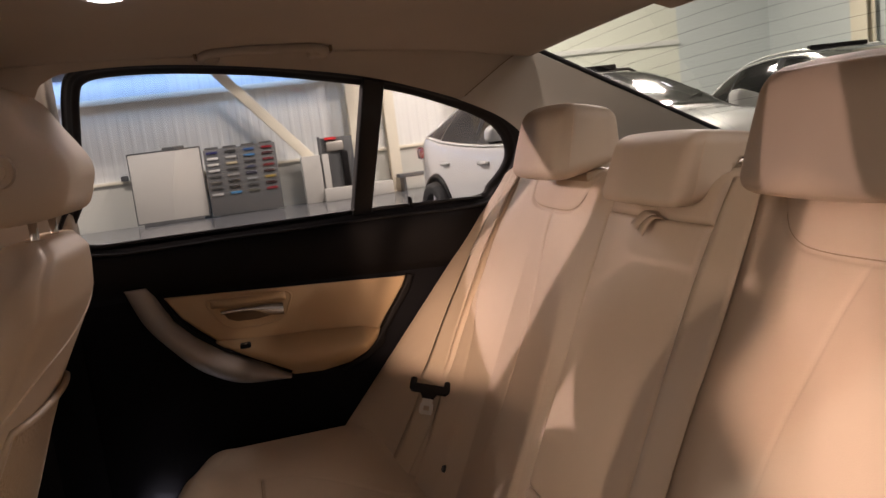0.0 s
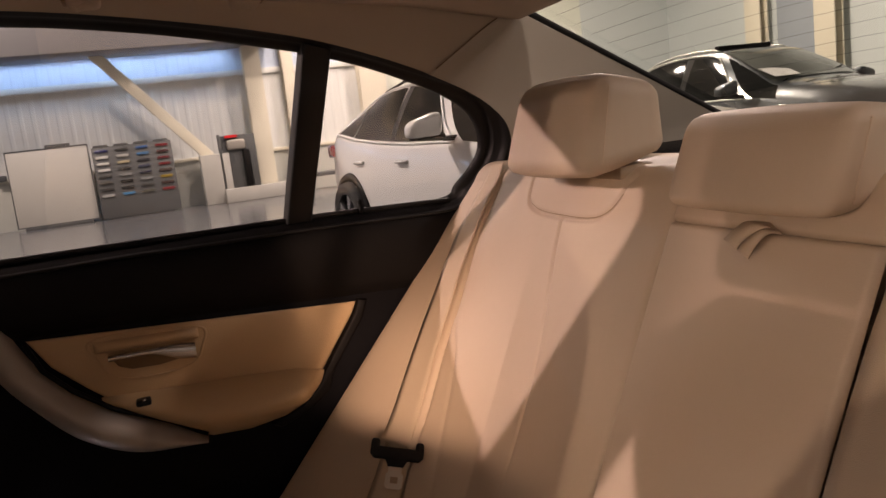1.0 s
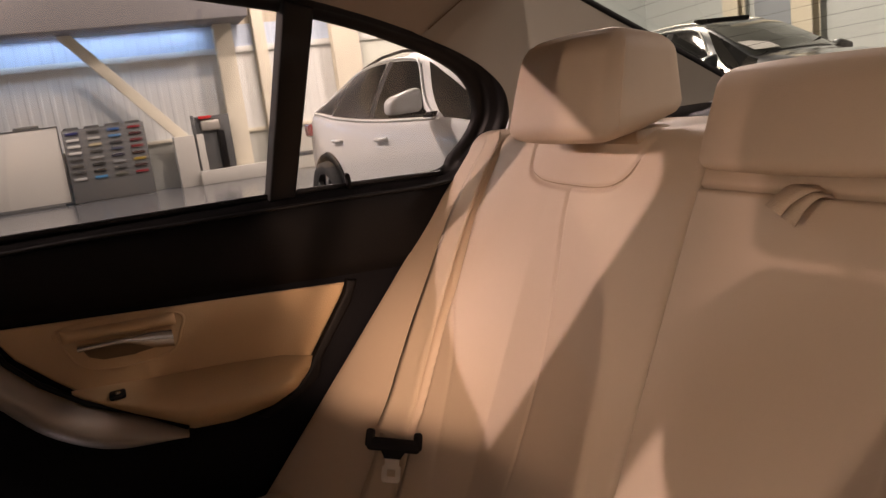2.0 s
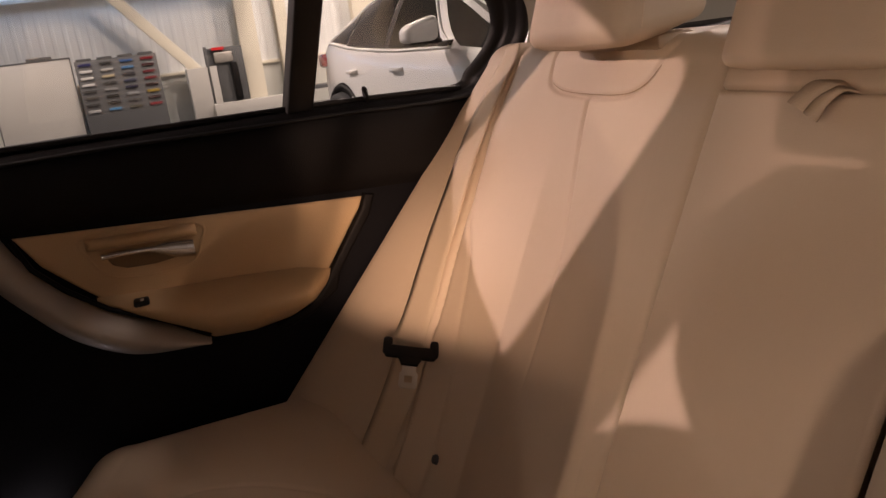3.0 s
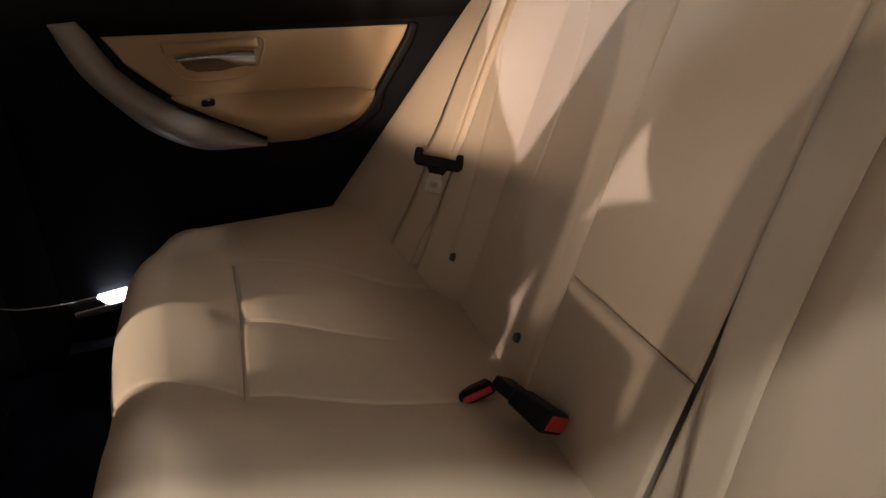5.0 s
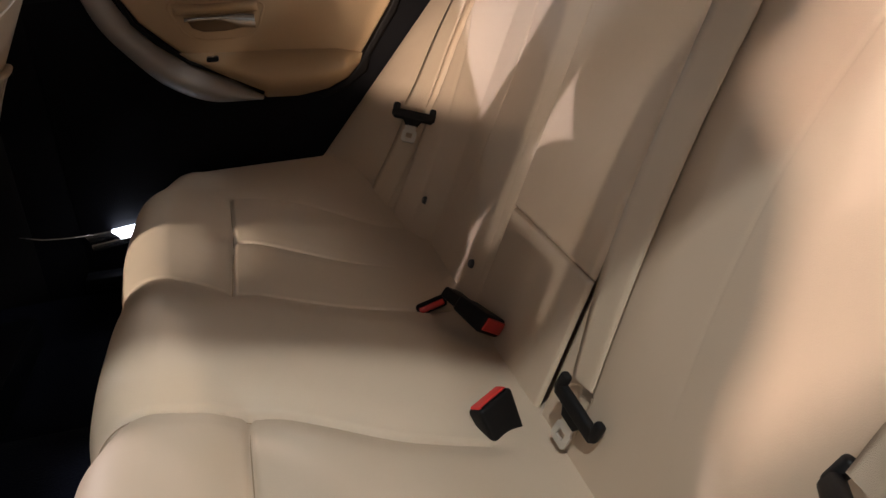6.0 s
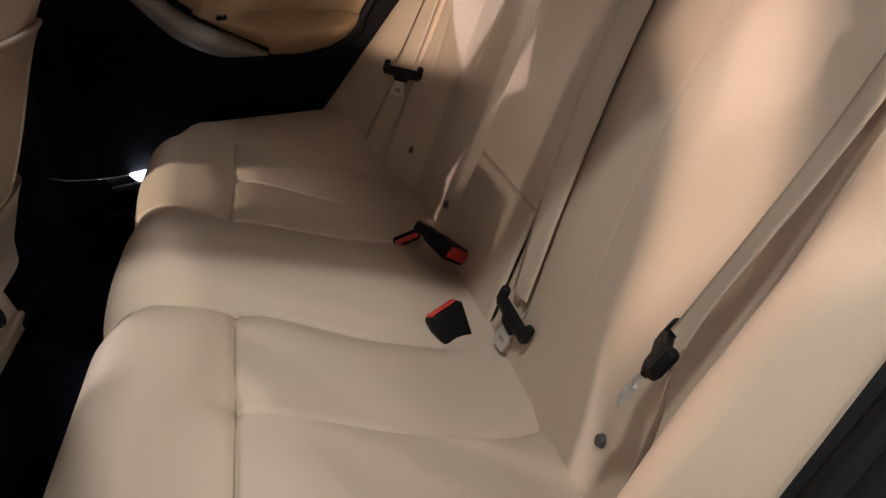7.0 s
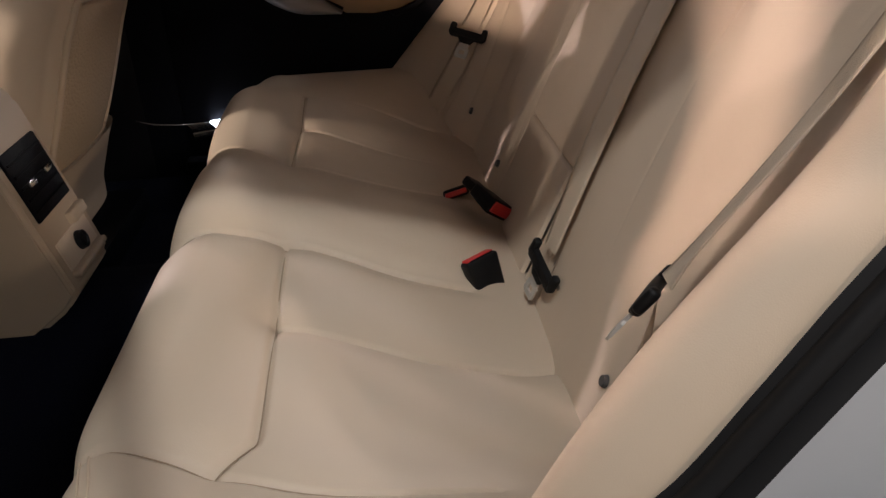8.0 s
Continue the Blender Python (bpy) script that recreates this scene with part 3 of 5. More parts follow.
            v.co.x += 0.03 * (v.co.z / 0.165) * 0.8
        bmesh.ops.transform(bm, matrix=Matrix.Translation((0.60, 0.955 if s > 0 else -0.955 - 0.24, 1.035)), verts=bm.verts)
        mir = part("mirror", bm, paint, car, "door mirror in body colour")
        block("mirror_foot", 0.52, 0.66, s * 0.86 - 0.03, s * 0.86 + 0.03, 0.985, 1.03, BLACK, mir, 0.01)
        block("mirror_base", 0.55, 0.67, min(s * 0.93, s * 1.16), max(s * 0.93, s * 1.16), 1.02, 1.05, BLACK, mir, 0.012, "black lower mirror shell")
        for x in (-0.15, -1.05):
            y, z = row_at(x)[3] * 1.0, 0.86
            tube("door_handle", [(x - 0.1, s * (y - 0.012), z), (x - 0.08, s * (y + 0.012), z), (x + 0.08, s * (y + 0.012), z), (x + 0.1, s * (y - 0.012), z)], 0.015, paint, car, sides=8)
        for x in (1.33, -1.34):
            ringpts = [(x + 0.39 * math.cos(q), s * 0.905, 0.345 + 0.39 * math.sin(q)) for q in np.linspace(-0.25, math.pi + 0.25, 22)]
            tube("wheel_arch", ringpts, 0.035, BLACK, car, "black wheel arch moulding", sides=8)
            bm = bmesh.new()
            bmesh.ops.create_cone(bm, cap_ends=True, segments=36, radius1=0.375, radius2=0.375, depth=0.03, matrix=pose(x, s * 0.905, 0.345, 90))
            part("arch_liner", bm, BLACK_LOW, car, "dark wheel housing")
            wheel = new("wheel")
            wheel.parent = car
            wheel.matrix_local = Matrix.Translation((x, s * 0.88, 0.345))
            prof = [(0.235, -0.10), (0.30, -0.115), (0.335, -0.10), (0.345, -0.05), (0.345, 0.05), (0.335, 0.10), (0.30, 0.115), (0.235, 0.10)]
            G = np.array([[(r * math.cos(q), d * s, r * math.sin(q)) for r, d in prof] for q in np.linspace(0, 2 * math.pi, 41)])
            sheet("tyre", G, TYRE, wheel)
            bm = bmesh.new()
            bmesh.ops.create_cone(bm, cap_ends=True, segments=24, radius1=0.06, radius2=0.05, depth=0.03, matrix=pose(0, s * 0.085, 0, 90))
            for k in range(5):
                for dq in (-0.09, 0.09):
                    box(bm, 0.03, 0.24, -0.02, 0.02, -0.014, 0.014, 0.004, m=pose(0, s * 0.075, 0) @ pose(0, 0, 0, 0, math.degrees(k * 2 * math.pi / 5 + dq), 0))
            G = bmesh.ops.create_circle(bm, segments=36, radius=0.235)
            r2 = bmesh.ops.extrude_edge_only(bm, edges=list({e for v in G["verts"] for e in v.link_edges}))
            bmesh.ops.rotate(bm, cent=(0, 0, 0), matrix=Matrix.Rotation(math.pi / 2, 3, "X"), verts=G["verts"] + [v for v in r2["geom"] if isinstance(v, bmesh.types.BMVert)])
            bmesh.ops.translate(bm, vec=(0, s * 0.1, 0), verts=[v for v in r2["geom"] if isinstance(v, bmesh.types.BMVert)])
            part("rim", bm, RIM, wheel)
        block("tail_lamp", -2.08, -1.80, s * 0.76 - 0.075, s * 0.76 + 0.075, 0.90, 1.03, TAIL_RED, car, 0.03, "red tail lamp", 3)
        block("head_lamp", 1.88, 2.10, s * 0.66 - 0.13, s * 0.66 + 0.13, 0.70, 0.82, GLASS_DARK, car, 0.03, "clear head lamp", 3)
        tube("roof_rail", [(x, s * 0.86 * row_at(x)[5], row_at(x)[4] + up) for x, up in ((0.0, 0.014), (-0.1, 0.04), (-0.4, 0.044), (-0.8, 0.044), (-1.2, 0.042), (-1.42, 0.036), (-1.5, 0.012))], 0.013, BLACK if paint == PAINT_WHITE else trim, car, "slim roof rail", sides=8)

    def top_patch(nm, x0, x1, w, mat, out, label, parent=car):
        N, M = 14, 13
        G = np.zeros((N, M, 3))
        for a, x in enumerate(np.linspace(x0, x1, N)):
            row = row_at(x)
            zr, wr = row[4], row[5]
            for b, u in enumerate(np.linspace(-w, w, M)):
                prof = np.interp(abs(u), [0, 0.4, 0.75, 1.0], [0.04, 0.036, 0.025, 0.0])
                G[a, b] = (x + out * 0.5, u * wr, zr + prof + out)
        return sheet(nm, G, mat, parent, label)

    top_patch("windscreen", 0.90, 0.10, 0.93, SCREEN_GLASS, 0.008, "sloping windscreen, the pale wall's reflection put into its colour")
    top_patch("sunroof", -0.16, -1.2, 0.66, GLASS_DARK, 0.008, "dark glass sunroof")
    top_patch("rear_window", -1.68, -2.0, 0.9, GLASS_DARK, 0.008, "dark rear window")
    block("sunroof_deflector", -0.22, -0.14, -0.42, 0.42, row_at(-0.18)[4] + 0.033, row_at(-0.18)[4] + 0.088, BLACK, car, 0.012, "raised dark sunroof deflector")
    for s in (-1, 1):
        tube("wiper", [(0.93, s * 0.3 - 0.25, 1.115 - 0.2 * lower), (0.80, s * 0.3 + 0.1, 1.19 - 0.35 * lower), (0.74, s * 0.3 + 0.28, 1.225 - 0.4 * lower)], 0.009, BLACK, car, sides=6)
    bm = bmesh.new()
    box(bm, -0.13, 0.13, -0.19, 0.19, 0, 0.004)
    bmesh.ops.transform(bm, matrix=pose(0.76, -0.42, 1.225 - 0.4 * lower, 0, 24, 0), verts=bm.verts)
    part("price_sheet", bm, PAPER, car, "white paper sheet behind the windscreen")
    block("grille", 2.10, 2.20, -0.42, 0.42, 0.50, 0.72, BLACK, car, 0.03)
    car.matrix_world = m
    return car


suv("crossover_car", "white crossover car with black arches, parked on the showroom floor", PAINT_WHITE, pose(2.50, 5.06, 0, 0, 0, -84), BRIGHT_TRIM, "parked cars", 0.06)
suv("crossover_car", "dark grey crossover car with bright window trim and raised sunroof", PAINT_GREY, pose(6.85, 7.0, 0, 0, 0, -88), BRIGHT_TRIM, "parked cars", -0.03)

# ---- saloon car: roof, pillars, floor ----
E_LINE = [(-1.585, 1.308, 0.45), (-1.098, 1.345, 0.45), (-0.54, 1.345, 0.453), (-0.19, 1.331, 0.485), (-0.04, 1.324, 0.505), (0.13, 1.313, 0.535), (0.295, 1.289, 0.56)]  # x, z, half width
SIDE_LEAN, WAIST = 0.45, 0.985


def lean_in(ob):
    """The sides of the cabin lean inward above the waistline."""
    for v in ob.data.vertices:
        v.co.y -= math.copysign(SIDE_LEAN * max(0.0, v.co.z - WAIST), v.co.y)
    return ob


def roof_edge(x):
    return np.interp(x, [p[0] for p in E_LINE], [p[1] for p in E_LINE])


xs = np.linspace(-1.585, 0.309, 90)
us = np.linspace(-1, 1, 61)
Xg, Ug = np.meshgrid(xs, us, indexing="ij")
Yg = Ug * np.interp(Xg, [p[0] for p in E_LINE], [p[2] for p in E_LINE])
rear = 0.02 * (1 - Ug ** 2) * smoothstep(0.08, 0.30, Xg)
Zg = roof_edge(np.minimum(Xg, 0.295)) + 0.04 * (1 - Ug ** 2) * (1 - 0.6 * smoothstep(0.0, 0.30, Xg))
liner = sheet("headliner", np.stack([Xg + rear, Yg, Zg], -1), LINER)
sol = liner.modifiers.new("thick", "SOLIDIFY")
sol.thickness, sol.offset = 0.02, -1.0
tagged(liner, "beige woven fabric headliner of the saloon", "headliner", kind="structure")

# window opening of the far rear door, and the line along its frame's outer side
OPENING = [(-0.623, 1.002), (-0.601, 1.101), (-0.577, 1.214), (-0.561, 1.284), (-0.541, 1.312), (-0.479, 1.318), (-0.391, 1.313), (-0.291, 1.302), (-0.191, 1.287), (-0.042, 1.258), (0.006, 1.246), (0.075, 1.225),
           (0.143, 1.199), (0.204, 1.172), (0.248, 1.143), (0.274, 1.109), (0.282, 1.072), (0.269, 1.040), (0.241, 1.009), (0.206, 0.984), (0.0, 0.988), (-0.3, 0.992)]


def side_trims(s, suffix):
    """Roof side and rear pillar trim of one side; s is +1 for the far side."""
    a = [(-1.631, 0.557, 1.24), (-1.121, 0.549, 1.258), (-0.683, 0.549, 1.258), (-0.596, 0.528, 1.305), (-0.541, 0.522, 1.319), (-0.39, 0.523, 1.316), (-0.192, 0.534, 1.291), (-0.043, 0.547, 1.263), (0.069, 0.564, 1.23), (0.157, 0.589, 1.2)]
    e = [(-1.585, 0.45, 1.308), (-1.098, 0.45, 1.345), (-0.672, 0.45, 1.345), (-0.592, 0.45, 1.345), (-0.54, 0.453, 1.345), (-0.391, 0.467, 1.34), (-0.19, 0.485, 1.331), (-0.04, 0.505, 1.324), (0.13, 0.535, 1.313), (0.295, 0.56, 1.289)]
    A, B = smooth_line(a, 8), smooth_line(e, 8)
    t = np.linspace(0, 1, 14)[None, :, None]
    P = A[:, None] * (1 - t) + B[:, None] * t
    P[..., 2] += 0.012 * np.sin(t[..., 0] * math.pi) * smoothstep(1.0, 0.7, np.linspace(0, 1, len(A)))[:, None]
    P[..., 1] *= s
    o1 = sheet("roof_side_trim", P, LINER)
    tagged(o1, "beige fabric roof edge above the side window", "roof trim", kind="structure")
    a2 = [(0.157, 0.592, 1.199), (0.218, 0.6, 1.17), (0.262, 0.608, 1.142), (0.294, 0.614, 1.106), (0.307, 0.633, 1.062), (0.303, 0.652, 1.021), (0.3, 0.668, 0.98), (0.3, 0.668, 0.94)]
    e2 = [(0.297, 0.56, 1.288), (0.358, 0.567, 1.257), (0.415, 0.573, 1.23), (0.488, 0.581, 1.194), (0.562, 0.588, 1.158), (0.638, 0.596, 1.12), (0.702, 0.603, 1.088), (0.768, 0.61, 1.055)]
    A, B = smooth_line(a2, 8), smooth_line(e2, 8)
    P = A[:, None] * (1 - t) + B[:, None] * t
    P[..., 1] += 0.02 * np.sin(t[..., 0] * math.pi) * smoothstep(0.0, 1.0, np.linspace(0, 1, len(A)))[:, None]
    P[..., 1] *= s
    P = np.concatenate([(P[0] + np.array([-0.008, 0.006 * s, 0.006]))[None], P])
    o2 = sheet("c_pillar_trim", P, PILLAR)
    tagged(o2, "beige fabric rear pillar trim between the windows", "pillar trim", kind="structure")
    seam = [(0.166, 0.584 * s, 1.206), (0.205, 0.577 * s, 1.232), (0.250, 0.567 * s, 1.262), (0.294, 0.559 * s, 1.287)]
    sm = tube("trim_joint", smooth_line(seam, 6), 0.0010, SHADE_AND_JOINT, None, sides=6)
    tagged(sm, "thin dark joint between roof lining and pillar trim", "joint", kind="structure")


side_trims(1, "far")
side_trims(-1, "near")

# rear window with its heating wires
GP, GU = Vector((0.301, 0, 1.288)), Vector((0.896, 0, -0.443))
rw = thing("rear_window", "sloping rear window with thin heating wires and black edge", "window", (0.29, 0, 1.28), kind="structure")


def on_glass(u, v, out=0.0):
    """A place on the rear glass: u metres down it, v from -1 at one edge to 1 at the other."""
    p = GP + GU * u + Vector((0.443, 0, 0.896)) * out
    return (p.x - 0.29 + 0.02 * (1 - v * v) * (1 - u / 0.5), v * (0.563 + 0.095 * u), p.z - 1.28 + 0.018 * (1 - v * v))


G = np.array([[on_glass(u, v, 0.012) for v in np.linspace(-1.08, 1.08, 31)] for u in np.linspace(-0.03, 0.60, 16)])
pane = sheet("pane", G, PANE_REAR, rw, "slightly tinted glass")
pane.visible_shadow = False
for k in range(12):
    u = 0.03 + k * 0.037
    tube("heating_wire", [on_glass(u, v, 0.010) for v in np.linspace(-0.96, 0.96, 21)], 0.0002, BLACK, rw, sides=4)
for s in (-1, 1):
    tube("edge_seal", [on_glass(u, s, 0.004) for u in np.linspace(-0.01, 0.56, 24)], 0.0055, RUBBER, rw, "black rubber edge", sides=8)
tube("edge_seal", [on_glass(-0.012, v, 0.004) for v in np.linspace(-1, 1, 24)], 0.006, RUBBER, rw, "black rubber edge", sides=8)
bl = thing("brake_light", "dark slim brake light housing under the rear roof edge", "brake light", (0.33, 0.0, 1.278))
block("housing", -0.045, 0.03, -0.11, 0.11, 0.004, 0.035, PLASTIC_BEIGE, bl, 0.01, m=pose(0, 0, 0, 0, 20, 0))

# rear shelf
shelf = thing("parcel_shelf", "dark grey rear shelf under the rear window", "shelf", (0.55, 0, 1.0), kind="structure")
block("board", -0.18, 0.27, -0.66, 0.66, -0.02, 0.02, BLACK, shelf, 0.008)
block("front_edge", -0.185, -0.16, -0.62, 0.62, 0.02, 0.03, PILLAR, shelf, 0.004, "grey shelf lip")
for y in (-0.46, 0.46):
    bm = bmesh.new()
    box(bm, -0.10, 0.12, y - 0.14, y + 0.14, 0.02, 0.042, 0.01)
    part("speaker_cover", bm, BLACK, shelf, "black speaker cover")
block("rear_lip", 0.20, 0.27, -0.62, 0.62, 0.02, 0.05, PILLAR, shelf, 0.01, "pale grey rear lip")

# floor with tunnel
fl = thing("car_floor", "dark navy carpet on the car floor with raised tunnel", "carpet", (-0.8, 0, 0.27), kind="structure")
Y, X = np.meshgrid(np.linspace(-0.72, 0.72, 61), np.linspace(-1.1, 0.9, 30), indexing="ij")
Zf = 0.14 * np.exp(-((Y / 0.15) ** 4)) - 0.01 + 0.05 * smoothstep(0.60, 0.72, np.abs(Y))
sheet("carpet", np.stack([X, Y, Zf], -1), CARPET, fl)
block("underbody", -1.1, 1.6, -0.74, 0.74, -0.1, -0.03, BLACK_LOW, fl, 0.01)

# front of the cabin: dash, bulkhead, front doors, pillars
dash = thing("dashboard", "dark dashboard at the front of the cabin", "dashboard", (-1.75, 0, 0.3), kind="structure")
block("body", -0.25, 0.15, -0.70, 0.70, 0.0, 0.52, BLACK, dash, 0.06, segs=4)
for s in (-1, 1):
    bp = plate("b_pillar", [(-0.63, 1.0), (-0.595, 1.34), (-0.90, 1.34), (-0.84, 1.29), (-0.785, 1.25), (-0.763, 1.225), (-0.80, 1.0)], s * 0.707, s * 0.763, PILLAR, None, 0.012)
    tagged(lean_in(bp), "beige trimmed upper centre pillar between the doors", "pillar", kind="structure")
    tagged(block("b_pillar_foot", -0.84, -0.645, s * 0.735 - 0.03, s * 0.735 + 0.03, 0.24, 0.999, BLACK_LOW, None, 0.01), "black lower centre pillar between the doors", "pillar", kind="structure")
    fd = thing("front_door", "closed dark-trimmed front door with its window", "door", (-1.2, s * 0.74, 0.3), kind="structure")
    block("trim", -0.46, 0.46, -0.04 if s > 0 else -0.03, 0.03 if s > 0 else 0.04, 0.0, 0.66, BLACK, fd, 0.015)
    tube("window_frame", [(-0.45, 0, 0.66), (-0.15, -s * 0.135, 1.0), (0.1, -s * 0.155, 1.04), (0.46, -s * 0.155, 1.04)], 0.02, RUBBER, fd, sides=8)

# ---- far rear door ----
door = thing("rear_door", "closed rear door with black upper trim, beige insert and grey pull", "door", (-0.25, 0.72, 0.30))
D0 = Matrix.Translation((0.25, -0.72, -0.30))


def hang(ob):
    """Lets a part of the door keep its place in the car."""
    ob.matrix_parent_inverse = D0
    return ob


LOWER = [(-0.66, 0.24), (0.02, 0.24), (0.12, 0.60), (0.16, 0.86), (-0.66, 0.90)]
hang(plate("lower_panel", LOWER, 0.703, 0.74, BLACK_LOW, door, 0.01))
# upper trim: swells out from the glass and falls back to the insert
zz = [(0.989, 0.728), (0.987, 0.715), (0.980, 0.700), (0.968, 0.690), (0.945, 0.684), (0.915, 0.684), (0.885, 0.690), (0.868, 0.700), (0.850, 0.712), (0.84, 0.715)]
prof = smooth_line(zz, 5)
xs = np.linspace(-0.655, 0.30, 90)
P = np.zeros((len(xs), len(prof), 3))
for i, x in enumerate(xs):
    drop = np.interp(x, [-0.655, -0.487, 0.017, 0.3], [0.020, 0.022, -0.014, -0.03])
    f = (0.989 - prof[:, 0]) / 0.149
    P[i] = np.stack([np.full(len(prof), x), prof[:, 1] + 0.02 * smoothstep(0.12, 0.3, x), prof[:, 0] + drop * f - 0.012 * smoothstep(-0.1, 0.3, x) * (1 - f) * 0.6], -1)
hang(sheet("upper_trim", P, BLACK, door, "black grained upper trim"))
INSERT = [(-0.487, 0.877), (-0.25, 0.860), (0.017, 0.841), (0.008, 0.822), (-0.056, 0.735), (-0.07, 0.712), (-0.10, 0.688), (-0.14, 0.672), (-0.19, 0.664), (-0.252, 0.668), (-0.30, 0.70), (-0.36, 0.735), (-0.42, 0.790), (-0.46, 0.83)]
hang(plate("insert", INSERT, 0.699, 0.73, VINYL, door, 0.005, "beige vinyl insert"))
EDGE = [(0.018, 0.846), (0.034, 0.842), (0.02, 0.81), (-0.042, 0.728), (-0.05, 0.70), (-0.09, 0.672), (-0.14, 0.655), (-0.155, 0.664), (-0.10, 0.684), (-0.068, 0.712), (-0.054, 0.736), (0.01, 0.824)]
hang(plate("insert_edge", EDGE, 0.690, 0.73, BLACK, door, 0.004, "black edge strip"))
# armrest swelling below the insert's shelf
xs = np.linspace(-0.40, -0.052, 70)
v = np.linspace(0, 1, 26)
P = np.zeros((len(xs), len(v), 3))
for i, x in enumerate(xs):
    top = np.interp(x, [-0.40, -0.30, -0.20, -0.10, -0.052], [0.770, 0.762, 0.757, 0.748, 0.735])
    bot = np.interp(x, [-0.40, -0.36, -0.30, -0.25, -0.19, -0.13, -0.09, -0.052], [0.755, 0.735, 0.700, 0.669, 0.665, 0.673, 0.690, 0.722])
    reach = 0.060 * (1 - abs((x + 0.20) / 0.2) ** 3) * smoothstep(-0.05, -0.10, x) + 0.002
    shape = np.sin(np.clip(v, 0, 1) * math.pi) ** 0.7 * (1.15 - 0.35 * v)
    P[i] = np.stack([np.full(len(v), x), 0.698 - reach * shape, top + (bot - top) * v], -1)
hang(sheet("armrest", P, VINYL, door, "padded beige armrest"))
# grey pull that sweeps from the upper trim down to the armrest
top = smooth_line([(-0.512, 0.905), (-0.482, 0.842), (-0.444, 0.797), (-0.394, 0.756), (-0.314, 0.716), (-0.257, 0.681)], 8)
low = smooth_line([(-0.560, 0.905), (-0.532, 0.830), (-0.490, 0.772), (-0.435, 0.714), (-0.360, 0.676), (-0.262, 0.672)], 8)
n = len(top)
P = np.zeros((n, 18, 3))
for i in range(n):
    f = i / (n - 1)
    for j, w in enumerate(np.linspace(0, 1, 18)):
        c = top[i] * (1 - w) + low[i] * w
        reach = 0.026 + 0.028 * math.sin(min(1, f * 1.25) * math.pi / 2) ** 1.2
        P[i, j] = (c[0], 0.702 - reach * math.sin(w * math.pi) ** 0.35, c[1])
cap = P[0].copy()
cap[:, 1] = 0.702
hang(sheet("pull_handle", np.concatenate([cap[None], P]), PULL, door, "curved satin grey pull handle"))
lip = [(-0.487, 0.875), (-0.470, 0.832), (-0.436, 0.795), (-0.385, 0.755), (-0.31, 0.718), (-0.257, 0.684)]
hang(tube("pull_gap", [(x, 0.668 + 0.02 * (1 - i / 5), z) for i, (x, z) in enumerate(lip)], 0.004, BLACK, door, "dark gap beside the pull", sides=6))
# handle recess and lever
REC = smooth_line([(-0.405, 0.860), (-0.32, 0.862), (-0.236, 0.850), (-0.238, 0.82), (-0.258, 0.792), (-0.32, 0.786), (-0.375, 0.795), (-0.398, 0.825)], 5, closed=True)
ring_in = np.array([-0.32, 0.826]) + (REC - np.array([-0.32, 0.826])) * 0.93
P = np.stack([np.stack([REC[:, 0], np.full(len(REC), 0.7005), REC[:, 1]], -1), np.stack([REC[:, 0] * 0.5 + ring_in[:, 0] * 0.5, np.full(len(REC), 0.6955), REC[:, 1] * 0.5 + ring_in[:, 1] * 0.5], -1), np.stack([ring_in[:, 0], np.full(len(REC), 0.6985), ring_in[:, 1]], -1)], 1)
hang(sheet("handle_bezel", np.concatenate([P, P[:1]]), VINYL, door, "raised beige rim round the handle"))
xs = np.linspace(-0.398, -0.245, 40)
v = np.linspace(0, 1, 12)
P = np.zeros((40, 12, 3))
for i, x in enumerate(xs):
    f = i / 39
    P[i] = np.stack([np.full(12, x), 0.697 - 0.012 * np.sin(v * math.pi) ** 0.6 * math.sin(f * math.pi) ** 0.3, 0.857 - 0.006 * f - 0.018 * v], -1)
hang(sheet("handle_scoop", P, VINYL, door, "moulded beige finger scoop lip"))
# flat brown plate: the beige recess's shade is put into its colour
CUP = [(-0.376, 0.826), (-0.30, 0.822), (-0.258, 0.820), (-0.270, 0.806), (-0.31, 0.802), (-0.35, 0.804), (-0.368, 0.812)]
hang(plate("handle_cup_shade", CUP, 0.6965, 0.72, SHADE_AND_JOINT, door, 0.003, "brown plate painted as the shaded recess behind the lever"))
xs = np.linspace(-0.380, -0.253, 44)
v = np.linspace(0, 2 * math.pi, 13)[:-1]
P = np.zeros((44, 12, 3))
for i, x in enumerate(xs):
    f = i / 43
    h = 0.0045 + 0.0085 * smoothstep(0.45, 0.85, f)
    zc = 0.829 - 0.008 * f - 0.004 * smoothstep(0.45, 0.85, f) + 0.003 * math.sin(f * math.pi)
    P[i] = np.stack([np.full(12, x), 0.690 - 0.007 * np.sin(v) - 0.004 * f, zc + h * np.cos(v)], -1)
lever = hang(sheet("door_handle", P, CHROME, door, "satin chrome door lever", loop=True))
hang(block("window_switch", -0.352, -0.330, 0.657, 0.68, 0.753, 0.762, BUCKLE, door, 0.003, "small black window switch"))
hang(block("switch_lever", -0.343, -0.337, 0.655, 0.662, 0.762, 0.765, CHROME, door, 0.001, "tiny bright switch lip"))
hang(tube("lock_pin", [(0.053, 0.722, 0.982), (0.053, 0.722, 0.995), (0.052, 0.722, 1.006), (0.051, 0.722, 1.010)], [0.009, 0.0048, 0.0048, 0.002], BLACK, door, "black lock pin", sides=10))

